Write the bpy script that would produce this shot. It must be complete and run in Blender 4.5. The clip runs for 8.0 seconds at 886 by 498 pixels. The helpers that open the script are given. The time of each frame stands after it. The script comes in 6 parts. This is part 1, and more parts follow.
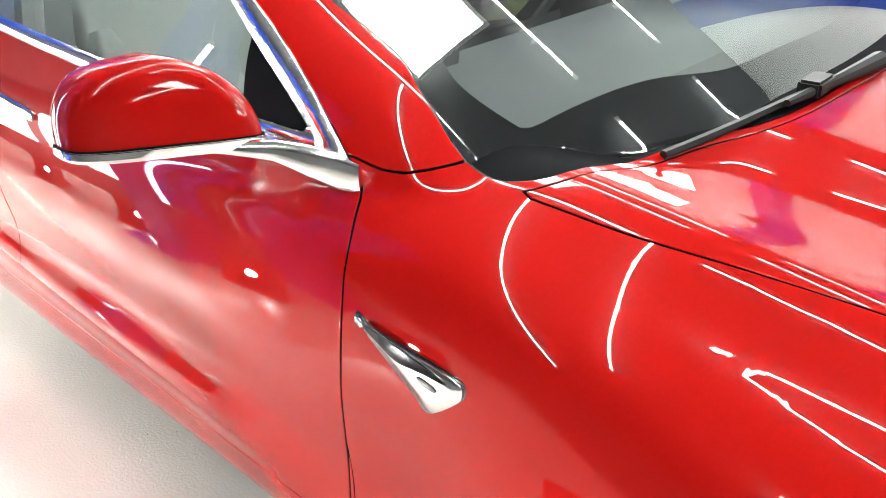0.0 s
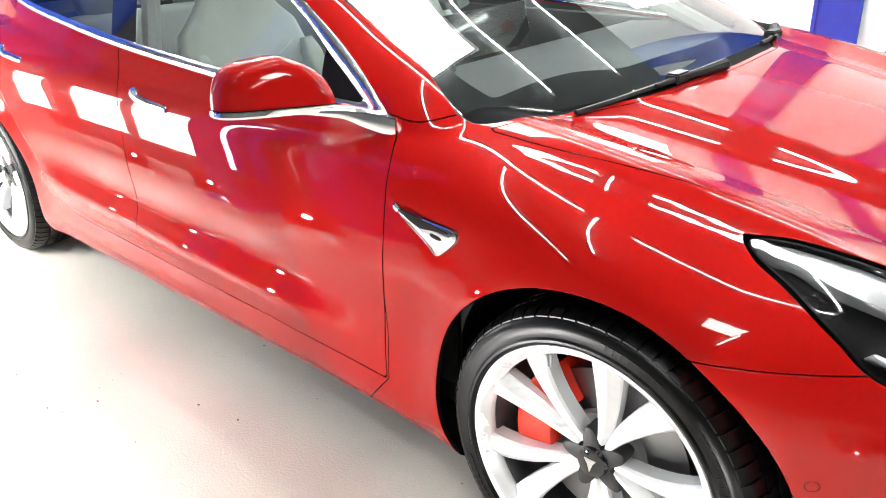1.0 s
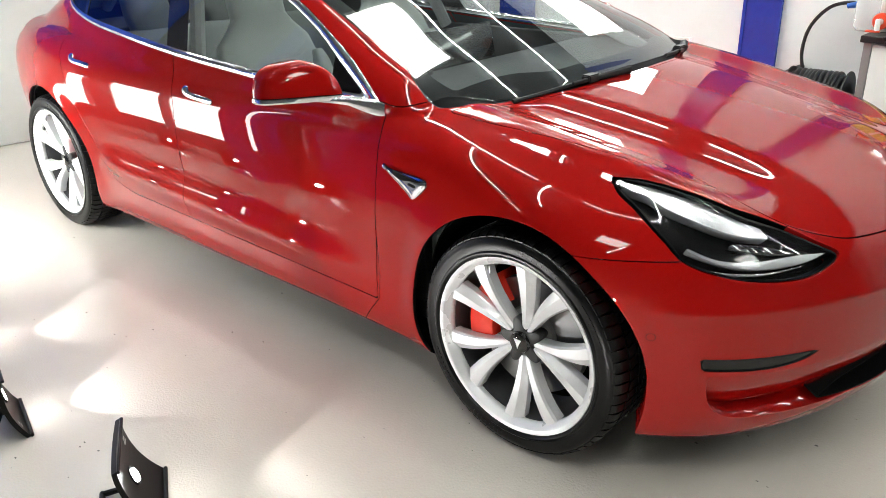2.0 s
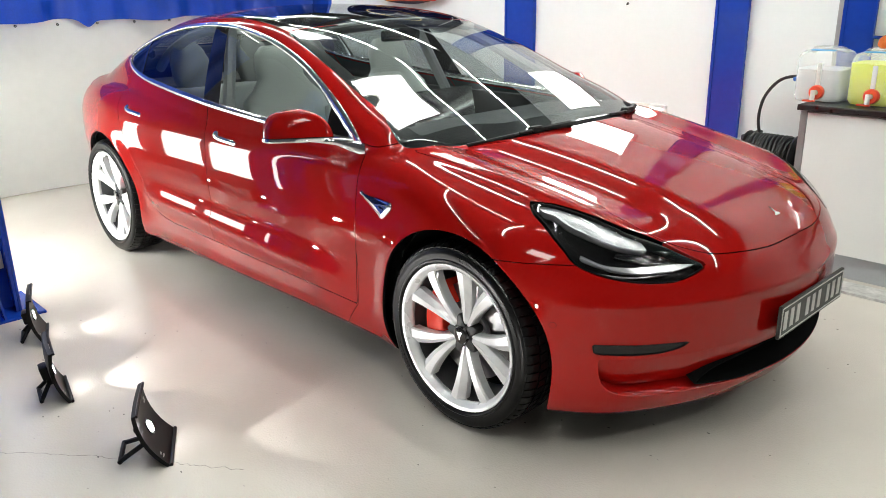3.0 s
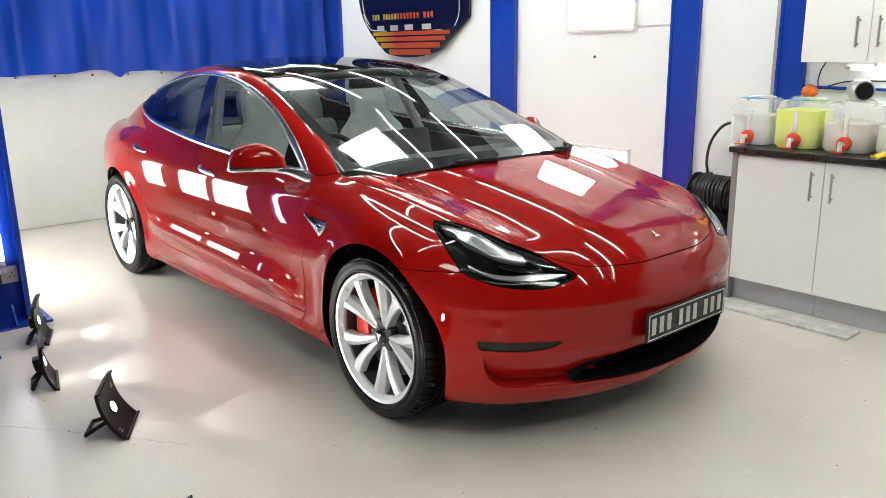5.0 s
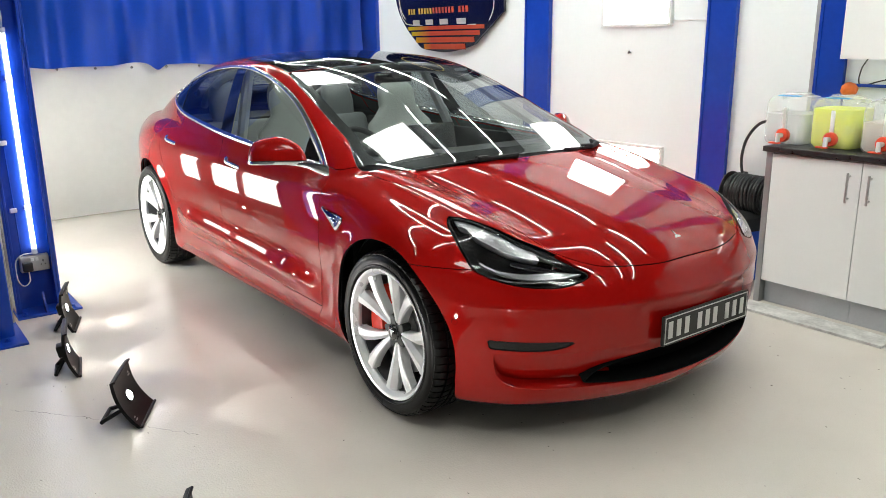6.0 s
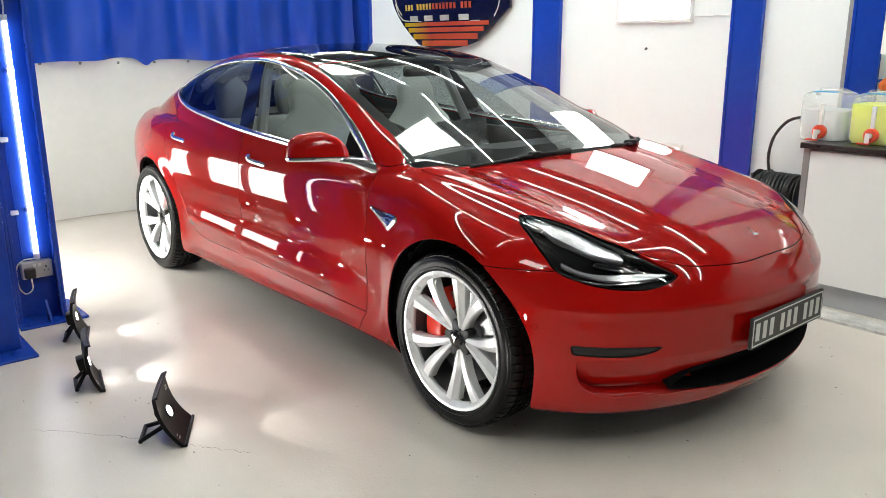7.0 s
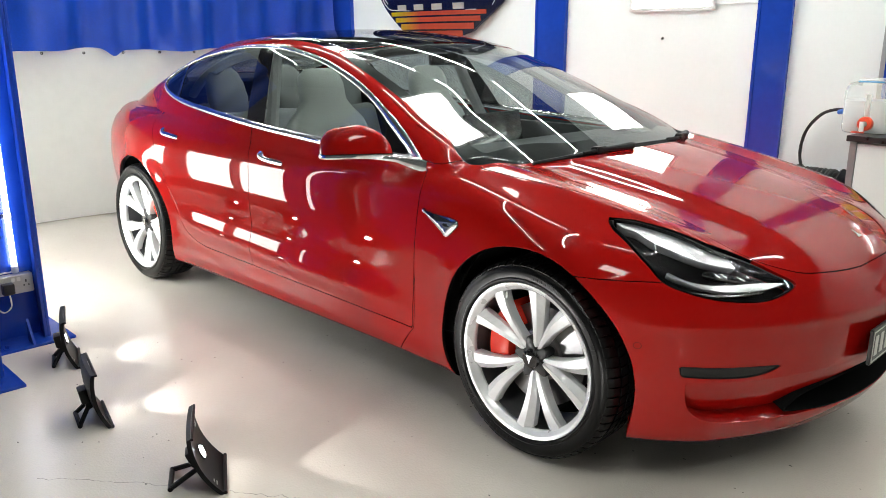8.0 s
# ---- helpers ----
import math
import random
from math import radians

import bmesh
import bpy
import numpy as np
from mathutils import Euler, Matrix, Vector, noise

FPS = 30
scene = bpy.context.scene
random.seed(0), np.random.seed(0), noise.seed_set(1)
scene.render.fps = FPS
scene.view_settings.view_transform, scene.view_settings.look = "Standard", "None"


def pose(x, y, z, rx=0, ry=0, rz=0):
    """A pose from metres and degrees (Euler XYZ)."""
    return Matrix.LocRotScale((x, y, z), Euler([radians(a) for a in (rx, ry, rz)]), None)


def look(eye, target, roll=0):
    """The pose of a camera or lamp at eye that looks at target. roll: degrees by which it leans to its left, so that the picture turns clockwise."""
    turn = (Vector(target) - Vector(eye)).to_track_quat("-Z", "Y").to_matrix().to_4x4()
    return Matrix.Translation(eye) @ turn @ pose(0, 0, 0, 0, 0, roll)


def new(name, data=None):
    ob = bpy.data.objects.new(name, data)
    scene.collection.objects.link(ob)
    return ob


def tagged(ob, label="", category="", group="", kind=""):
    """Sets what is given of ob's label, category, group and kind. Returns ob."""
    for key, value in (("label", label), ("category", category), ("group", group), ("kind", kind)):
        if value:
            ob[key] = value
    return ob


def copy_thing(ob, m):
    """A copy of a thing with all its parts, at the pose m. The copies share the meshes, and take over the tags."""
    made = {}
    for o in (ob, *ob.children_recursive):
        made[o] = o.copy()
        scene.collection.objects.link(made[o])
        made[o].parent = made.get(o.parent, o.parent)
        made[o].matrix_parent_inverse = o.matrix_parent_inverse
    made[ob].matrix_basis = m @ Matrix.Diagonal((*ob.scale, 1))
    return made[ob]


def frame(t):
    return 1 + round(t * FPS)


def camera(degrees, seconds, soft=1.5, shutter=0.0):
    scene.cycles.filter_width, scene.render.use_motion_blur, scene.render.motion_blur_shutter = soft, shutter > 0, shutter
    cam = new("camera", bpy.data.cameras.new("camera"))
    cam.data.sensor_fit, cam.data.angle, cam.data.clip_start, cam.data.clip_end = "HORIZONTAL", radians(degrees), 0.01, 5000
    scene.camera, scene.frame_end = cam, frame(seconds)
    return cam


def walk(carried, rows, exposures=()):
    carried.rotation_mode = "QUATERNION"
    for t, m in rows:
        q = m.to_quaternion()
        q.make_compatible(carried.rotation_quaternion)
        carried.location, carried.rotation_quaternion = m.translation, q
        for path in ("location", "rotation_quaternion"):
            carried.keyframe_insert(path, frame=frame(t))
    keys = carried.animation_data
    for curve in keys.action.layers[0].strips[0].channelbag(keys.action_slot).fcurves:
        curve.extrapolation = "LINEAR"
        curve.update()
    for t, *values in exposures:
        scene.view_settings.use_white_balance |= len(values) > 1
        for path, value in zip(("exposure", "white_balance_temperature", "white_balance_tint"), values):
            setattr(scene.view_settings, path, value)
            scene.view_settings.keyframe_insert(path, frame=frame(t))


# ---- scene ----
cam = camera(58.9, 8.0, soft=0.8)
PATH = [
    (0, (1.586, -1.413, 1.296), (0.392, -0.122, 0.343), -1.9),
    (0.2, (1.675, -1.493, 1.313), (0.464, -0.178, 0.415), -2.0),
    (0.5, (1.826, -1.64, 1.324), (0.601, -0.319, 0.457), -2.1),
    (1, (2.063, -1.936, 1.358), (0.823, -0.605, 0.528), -2.1),
    (1.5, (2.32, -2.175, 1.394), (1.076, -0.839, 0.577), -2.0),
    (2, (2.584, -2.399, 1.45), (1.335, -1.053, 0.658), -1.7),
    (3.3, (3.337, -2.658, 1.475), (1.934, -1.358, 0.89), -0.9),
    (3.5, (3.421, -2.676, 1.473), (2.001, -1.385, 0.908), -1.0),
    (4, (3.605, -2.708, 1.465), (2.162, -1.429, 0.933), -1.0),
    (4.5, (3.752, -2.68, 1.479), (2.302, -1.404, 0.962), -0.9),
    (4.7, (3.804, -2.638, 1.465), (2.347, -1.365, 0.958), -0.9),
    (6, (3.902, -2.464, 1.454), (2.357, -1.301, 0.942), -0.6),
    (6.5, (3.747, -2.539, 1.424), (2.205, -1.372, 0.915), -0.4),
    (7, (3.504, -2.68, 1.403), (2.03, -1.426, 0.897), -0.2),
    (7.5, (3.245, -2.753, 1.374), (1.829, -1.434, 0.868), -0.1),
    (8, (2.95, -2.757, 1.348), (1.573, -1.4, 0.836), 0.0),
]
walk(cam, [(t, look(eye, target, roll)) for t, eye, target, roll in PATH],
     exposures=((0, 1.13, 6500, 9), (0.5, 1.36, 6500, 10), (1.0, 1.10, 6500, 10), (1.5, 0.55, 6500, 9), (2.0, 0.22, 6500, 9), (3.3, 0.08, 6550, 8), (4.5, 0.03, 6550, 8), (6, 0.0, 6550, 8), (8, 0.06, 6550, 8)))

# ---------- light: an indoor bay lit by ceiling tubes, LED panels and floor floodlights ----------
world = bpy.data.worlds.new("world")
world.use_nodes = True
world.node_tree.nodes["Background"].inputs[0].default_value = (0.9, 0.95, 1.0, 1)
world.node_tree.nodes["Background"].inputs[1].default_value = 0.02
scene.world = world
PANEL_GLOW, SIDE_PANEL_GLOW, TUBE_GLOW, POST_TUBE_GLOW, FLOOD_WATTS = 21.0, 15.0, 74.0, 13.0, 19.0

# ---------- materials ----------
def nodes_of(name):
    m = bpy.data.materials.new(name)
    m.use_nodes = True
    nt = m.node_tree
    return m, nt, nt.nodes["Principled BSDF"]


def surface(name, rgb, rough=0.5, metal=0.0, vary=0.08, scale=6.0, fine=90.0, bump=0.0, coat=0.0, spread=0.08, second=None, spec=0.5):
    """A surface whose colour and gloss vary at two scales, with fine relief."""
    m, nt, bs = nodes_of(name)
    tc = nt.nodes.new("ShaderNodeTexCoord")
    big, small = nt.nodes.new("ShaderNodeTexNoise"), nt.nodes.new("ShaderNodeTexNoise")
    big.inputs["Scale"].default_value, small.inputs["Scale"].default_value = scale, fine
    big.inputs["Detail"].default_value = small.inputs["Detail"].default_value = 4
    for n in (big, small):
        nt.links.new(tc.outputs["Object"], n.inputs["Vector"])
    mix = nt.nodes.new("ShaderNodeMix")
    mix.data_type = "RGBA"
    dark = second or tuple(c * (1 - 2.2 * vary) for c in rgb)
    mix.inputs[6].default_value, mix.inputs[7].default_value = (*dark, 1), (*rgb, 1)
    blend = nt.nodes.new("ShaderNodeMath")
    blend.operation = "MULTIPLY_ADD"
    nt.links.new(small.outputs["Fac"], blend.inputs[0])
    blend.inputs[1].default_value = 0.5
    nt.links.new(big.outputs["Fac"], blend.inputs[2])
    ramp = nt.nodes.new("ShaderNodeMapRange")
    ramp.inputs[1].default_value, ramp.inputs[2].default_value = 0.4, 1.05
    nt.links.new(blend.outputs[0], ramp.inputs[0])
    nt.links.new(ramp.outputs[0], mix.inputs[0])
    nt.links.new(mix.outputs[2], bs.inputs["Base Color"])
    gloss = nt.nodes.new("ShaderNodeMapRange")
    gloss.inputs[3].default_value, gloss.inputs[4].default_value = max(0.02, rough - spread), min(1, rough + spread)
    nt.links.new(big.outputs["Fac"], gloss.inputs[0])
    nt.links.new(gloss.outputs[0], bs.inputs["Roughness"])
    bs.inputs["Metallic"].default_value = metal
    bs.inputs["Coat Weight"].default_value = coat
    bs.inputs["Coat Roughness"].default_value = 0.03
    bs.inputs["Specular IOR Level"].default_value = spec
    if bump:
        b = nt.nodes.new("ShaderNodeBump")
        b.inputs["Strength"].default_value, b.inputs["Distance"].default_value = bump, 0.002
        nt.links.new(small.outputs["Fac"], b.inputs["Height"])
        nt.links.new(b.outputs[0], bs.inputs["Normal"])
    return m


def plain(name, rgb, rough=0.4, metal=0.0, coat=0.0, spec=0.5):
    m, nt, bs = nodes_of(name)
    bs.inputs["Base Color"].default_value = (*rgb, 1)
    bs.inputs["Roughness"].default_value, bs.inputs["Metallic"].default_value = rough, metal
    bs.inputs["Coat Weight"].default_value, bs.inputs["Coat Roughness"].default_value = coat, 0.02
    bs.inputs["Specular IOR Level"].default_value = spec
    return m


def glow(name, rgb, strength):
    m, nt, bs = nodes_of(name)
    bs.inputs["Base Color"].default_value = (0.8, 0.8, 0.8, 1)
    bs.inputs["Emission Color"].default_value = (*rgb, 1)
    bs.inputs["Emission Strength"].default_value = strength
    return m


def pane(name, tint, ior=1.5, gloss_min=0.0):
    """Thin glass: tinted see-through with a mirror sheen that grows at grazing angles."""
    m, nt, bs = nodes_of(name)
    out = nt.nodes["Material Output"]
    nt.nodes.remove(bs)
    clear, sheen, edge, power, fres, mix = (nt.nodes.new(n) for n in ("ShaderNodeBsdfTransparent", "ShaderNodeBsdfGlossy", "ShaderNodeLayerWeight", "ShaderNodeMath", "ShaderNodeMath", "ShaderNodeMixShader"))
    edge.inputs["Blend"].default_value = 0.5
    power.operation, fres.operation = "POWER", "MULTIPLY_ADD"
    base = 2 * ((ior - 1) / (ior + 1)) ** 2
    power.inputs[1].default_value, fres.inputs[1].default_value, fres.inputs[2].default_value = 4.5, 1 - base, base
    nt.links.new(edge.outputs["Facing"], power.inputs[0])
    nt.links.new(power.outputs[0], fres.inputs[0])
    clear.inputs[0].default_value = (*tint, 1)
    sheen.inputs["Roughness"].default_value = 0.0
    nt.links.new(fres.outputs[0], mix.inputs[0])
    nt.links.new(clear.outputs[0], mix.inputs[1])
    nt.links.new(sheen.outputs[0], mix.inputs[2])
    nt.links.new(mix.outputs[0], out.inputs[0])
    return m


def car_paint():
    m, nt, bs = nodes_of("red_paint")
    tc, flake = nt.nodes.new("ShaderNodeTexCoord"), nt.nodes.new("ShaderNodeTexNoise")
    flake.inputs["Scale"].default_value, flake.inputs["Detail"].default_value = 1400, 2
    nt.links.new(tc.outputs["Object"], flake.inputs["Vector"])
    mix = nt.nodes.new("ShaderNodeMix")
    mix.data_type = "RGBA"
    mix.inputs[6].default_value, mix.inputs[7].default_value = (0.46, 0.011, 0.008, 1), (0.60, 0.015, 0.011, 1)
    nt.links.new(flake.outputs["Fac"], mix.inputs[0])
    nt.links.new(mix.outputs[2], bs.inputs["Base Color"])
    bs.inputs["Metallic"].default_value, bs.inputs["Roughness"].default_value = 0.12, 0.5
    bs.inputs["Specular IOR Level"].default_value = 0.02
    bs.inputs["Coat Weight"].default_value, bs.inputs["Coat Roughness"].default_value, bs.inputs["Coat IOR"].default_value = 1.0, 0.0, 1.41
    bs.inputs["Coat Tint"].default_value = (0.60, 0.36, 0.36, 1)
    return m


PAINT = car_paint()
GLASS, REAR_TINT, DARK_GLASS, LENS = pane("window_glass", (0.65, 0.70, 0.69)), pane("rear_tinted_glass", (0.46, 0.50, 0.50)), pane("tinted_glass", (0.10, 0.12, 0.13), 1.5), pane("lamp_lens", (0.96, 0.96, 0.96), 1.36)
GLOSS_BLACK = plain("gloss_black", (0.008, 0.008, 0.009), 0.06, coat=1.0)
SCUTTLE = plain("matt_black_scuttle", (0.005, 0.005, 0.006), 0.8, spec=0.03)
FRIT = plain("black_frit", (0.004, 0.004, 0.005), 0.3, spec=0.1)
SATIN_BLACK = surface("black_plastic", (0.022, 0.022, 0.023), 0.5, vary=0.15, bump=0.15, fine=400)
DEEP_BLACK = plain("wheelhouse_black", (0.004, 0.004, 0.004), 0.9, spec=0.04)
CHROME = plain("chrome", (0.92, 0.92, 0.93), 0.16, 1.0)
ALLOY = surface("silver_alloy", (0.80, 0.80, 0.81), 0.28, 0.25, vary=0.02, fine=700, spread=0.04)
# wheel barrel: the shade behind the spokes is put into this darker grey
BARREL = surface("barrel_shade_grey", (0.13, 0.13, 0.135), 0.4, 0.5, vary=0.08)
STEEL = surface("disc_steel", (0.26, 0.26, 0.265), 0.32, 1.0, vary=0.06)
RUBBER = surface("tyre_rubber", (0.005, 0.005, 0.0054), 0.32, vary=0.2, bump=0.10, fine=300, spec=0.2)
CALIPER = plain("red_caliper", (0.80, 0.035, 0.015), 0.25, coat=0.6)
LEATHER = surface("pale_seat_leather", (0.38, 0.40, 0.385), 0.5, vary=0.05, bump=0.2, fine=200)
# seat leather darkened for the rear bench: its backlit shade is in the colour
REAR_LEATHER = surface("backlit_seat_leather", (0.13, 0.14, 0.14), 0.5, vary=0.06, bump=0.2, fine=200)
CABIN_DARK = surface("dark_cabin_trim", (0.014, 0.015, 0.016), 0.6, vary=0.1, bump=0.15, fine=300)
CABIN_GREY = surface("grey_cabin_trim", (0.32, 0.33, 0.33), 0.6, vary=0.06)
WHITE_WALL = surface("white_wall_paint", (0.80, 0.835, 0.84), 0.6, vary=0.025, scale=1.6, fine=40, bump=0.02)
CEILING = surface("dark_ceiling_lining", (0.045, 0.046, 0.05), 0.8, vary=0.15, scale=1.0)
# for the unseen walls behind the camera, kept dark to deepen the car's reflections
UNSEEN_WALL = surface("unseen_dark_wall", (0.16, 0.16, 0.165), 0.7, vary=0.08, scale=1.2)
DARK_WALL = surface("dark_grey_wall", (0.07, 0.07, 0.075), 0.7, vary=0.12, scale=1.2)
BLUE_STEEL = surface("blue_gloss_paint", (0.008, 0.050, 0.40), 0.22, vary=0.14, scale=3, fine=25, bump=0.10)
BLUE_CLOTH = surface("blue_curtain_vinyl", (0.013, 0.090, 0.64), 0.33, vary=0.14, scale=2, fine=60, bump=0.1)
WHITE_CLOTH = surface("white_curtain_vinyl", (0.90, 0.89, 0.865), 0.5, vary=0.04, scale=2.6, fine=14, bump=0.5)
GREY_METAL = surface("galvanised_grey", (0.42, 0.42, 0.42), 0.4, 0.6, vary=0.1)
CAB_WHITE = surface("white_cabinet_board", (0.86, 0.86, 0.85), 0.32, vary=0.02, scale=3)
KICK_GREY = surface("grey_kickboard", (0.46, 0.48, 0.51), 0.4, vary=0.06)
WORKTOP = surface("black_worktop", (0.022, 0.022, 0.024), 0.3, vary=0.3, scale=30, fine=200)
BRUSHED = surface("brushed_steel", (0.62, 0.62, 0.62), 0.3, 1.0, vary=0.05, fine=400)
PANEL_LIGHT = glow("led_panel_glow", (0.97, 1.0, 0.95), PANEL_GLOW)
SIDE_PANEL = glow("side_panel_glow", (0.97, 1.0, 0.95), SIDE_PANEL_GLOW)
TUBE_LIGHT = glow("led_tube_glow", (0.97, 1.0, 0.94), TUBE_GLOW)
POST_TUBE = glow("post_tube_glow", (1.0, 0.98, 0.94), POST_TUBE_GLOW)
FRAME_WHITE = plain("white_frame", (0.75, 0.75, 0.74), 0.35)


def floor_paint():
    m, nt, bs = nodes_of("grey_floor_paint")
    tc = nt.nodes.new("ShaderNodeTexCoord")
    def tex(scale, detail, rough=0.5):
        n = nt.nodes.new("ShaderNodeTexNoise")
        n.inputs["Scale"].default_value, n.inputs["Detail"].default_value, n.inputs["Roughness"].default_value = scale, detail, rough
        nt.links.new(tc.outputs["Object"], n.inputs["Vector"])
        return n
    big, mid, peel = tex(1.1, 5), tex(14, 4), tex(135, 2)
    ramp = nt.nodes.new("ShaderNodeValToRGB")
    ramp.color_ramp.elements[0].color, ramp.color_ramp.elements[0].position = (0.62, 0.57, 0.515, 1), 0.35
    ramp.color_ramp.elements[1].color, ramp.color_ramp.elements[1].position = (0.70, 0.65, 0.59, 1), 0.65
    nt.links.new(big.outputs["Fac"], ramp.inputs[0])
    fleck, speck = tex(38, 5, 0.7), tex(420, 2)
    dirt = nt.nodes.new("ShaderNodeMapRange")
    dirt.inputs[1].default_value, dirt.inputs[2].default_value, dirt.inputs[3].default_value, dirt.inputs[4].default_value = 0.62, 0.80, 0.0, 0.30
    nt.links.new(fleck.outputs["Fac"], dirt.inputs[0])
    grain = nt.nodes.new("ShaderNodeMath")
    grain.operation = "MULTIPLY_ADD"
    grain.inputs[1].default_value = 0.16
    nt.links.new(speck.outputs["Fac"], grain.inputs[0])
    nt.links.new(dirt.outputs[0], grain.inputs[2])
    soil = nt.nodes.new("ShaderNodeMix")
    soil.data_type = "RGBA"
    soil.inputs[7].default_value = (0.36, 0.31, 0.26, 1)
    nt.links.new(grain.outputs[0], soil.inputs[0])
    nt.links.new(ramp.outputs[0], soil.inputs[6])
    nt.links.new(soil.outputs[2], bs.inputs["Base Color"])
    gl = nt.nodes.new("ShaderNodeMapRange")
    gl.inputs[3].default_value, gl.inputs[4].default_value = 0.05, 0.15
    nt.links.new(mid.outputs["Fac"], gl.inputs[0])
    nt.links.new(gl.outputs[0], bs.inputs["Roughness"])
    b = nt.nodes.new("ShaderNodeBump")
    b.inputs["Strength"].default_value, b.inputs["Distance"].default_value = 0.32, 0.0035
    nt.links.new(peel.outputs["Fac"], b.inputs["Height"])
    nt.links.new(b.outputs[0], bs.inputs["Normal"])
    return m


FLOOR_PAINT = floor_paint()


# ---------- mesh helpers ----------
def finish(name, bm, material, parent=None, label="", smooth=False):
    me = bpy.data.meshes.new(name)
    bm.normal_update()
    bm.to_mesh(me)
    bm.free()
    if smooth:
        me.polygons.foreach_set("use_smooth", [True] * len(me.polygons))
        me.set_sharp_from_angle(angle=radians(38))
    for m in material if isinstance(material, (list, tuple)) else [material]:
        me.materials.append(m)
    ob = new(name, me)
    if parent:
        ob.parent = parent
    if label:
        tagged(ob, label)
    return ob


def part(name, bm, material, parent, label="", smooth=True):
    return finish(name, bm, material, parent, label, smooth)


def empty(name, m=None):
    ob = new(name)
    ob.empty_display_size = 0.1
    if m is not None:
        ob.matrix_basis = m
    return ob


def box(x0, x1, y0, y1, z0, z1, bevel=0.0, segments=2, bm=None):
    bm = bm or bmesh.new()
    r = bmesh.ops.create_cube(bm, size=1.0, matrix=Matrix.LocRotScale(((x0 + x1) / 2, (y0 + y1) / 2, (z0 + z1) / 2), None, (x1 - x0, y1 - y0, z1 - z0)))
    if bevel:
        es = {e for v in r["verts"] for e in v.link_edges}
        bmesh.ops.bevel(bm, geom=list(es), offset=bevel, segments=segments, affect="EDGES", profile=0.5)
    return bm


def rod(points, radius, sides=10, closed=False, bm=None, caps=True, taper=None):
    """A round bar along a line of points."""
    bm = bm or bmesh.new()
    pts = [Vector(p) for p in points]
    n = len(pts)
    rings = []
    ref = Vector((0.13, 0.27, 0.95)).normalized()
    for i, p in enumerate(pts):
        a, b = pts[(i - 1) % n if closed else max(i - 1, 0)], pts[(i + 1) % n if closed else min(i + 1, n - 1)]
        d = (b - a).normalized()
        u = d.cross(ref)
        if u.length < 1e-3:
            u = d.cross(Vector((1, 0, 0)))
        u.normalize()
        v = d.cross(u)
        r = radius * (taper[i] if taper else 1)
        rings.append([bm.verts.new(p + (u * math.cos(2 * math.pi * k / sides) + v * math.sin(2 * math.pi * k / sides)) * r) for k in range(sides)])
    for i in range(n if closed else n - 1):
        a, b = rings[i], rings[(i + 1) % n]
        for k in range(sides):
            bm.faces.new((a[k], a[(k + 1) % sides], b[(k + 1) % sides], b[k]))
    if caps and not closed:
        bm.faces.new(rings[0][::-1])
        bm.faces.new(rings[-1])
    bmesh.ops.recalc_face_normals(bm, faces=bm.faces[:])
    return bm


def lathe(profile, sides=64, axis="y", bm=None, closed=False, centre=(0, 0, 0)):
    """Turns a profile of (radius, along) about an axis."""
    bm = bm or bmesh.new()
    rings = []
    for r, a in profile:
        ring = []
        for k in range(sides):
            c, s = math.cos(2 * math.pi * k / sides) * r, math.sin(2 * math.pi * k / sides) * r
            co = {"y": (c, a, s), "x": (a, c, s), "z": (c, s, a)}[axis]
            ring.append(bm.verts.new(Vector(co) + Vector(centre)))
        rings.append(ring)
    m = len(rings)
    for i in range(m if closed else m - 1):
        a, b = rings[i], rings[(i + 1) % m]
        for k in range(sides):
            bm.faces.new((a[k], a[(k + 1) % sides], b[(k + 1) % sides], b[k]))
    if not closed:
        for ring in (rings[0], rings[-1]):
            if (ring[0].co - ring[sides // 2].co).length > 1e-4:
                bm.faces.new(ring)
    bmesh.ops.remove_doubles(bm, verts=bm.verts[:], dist=1e-6)
    bmesh.ops.recalc_face_normals(bm, faces=bm.faces[:])
    return bm


def prism(outline, lo, hi, axis="y", bm=None, bevel=0.0):
    """A flat outline given a thickness along an axis."""
    bm = bm or bmesh.new()
    def co(p, d):
        return {"y": (p[0], d, p[1]), "x": (d, p[0], p[1]), "z": (p[0], p[1], d)}[axis]
    a, b = [bm.verts.new(co(p, lo)) for p in outline], [bm.verts.new(co(p, hi)) for p in outline]
    n = len(outline)
    fs = [bm.faces.new(a), bm.faces.new(b[::-1])]
    for i in range(n):
        fs.append(bm.faces.new((a[i], b[i], b[(i + 1) % n], a[(i + 1) % n])))
    bmesh.ops.recalc_face_normals(bm, faces=bm.faces[:])
    if bevel:
        bmesh.ops.bevel(bm, geom=list({e for f in fs[:2] for e in f.edges}), offset=bevel, segments=2, affect="EDGES", profile=0.5)
    return bm


def rounded(x0, x1, y0, y1, r, steps=5):
    """The outline of a rectangle with round corners."""
    out = []
    for cx, cy, a in ((x1 - r, y1 - r, 0), (x0 + r, y1 - r, 90), (x0 + r, y0 + r, 180), (x1 - r, y0 + r, 270)):
        out += [(cx + r * math.cos(radians(a + 90 * k / steps)), cy + r * math.sin(radians(a + 90 * k / steps))) for k in range(steps + 1)]
    return out


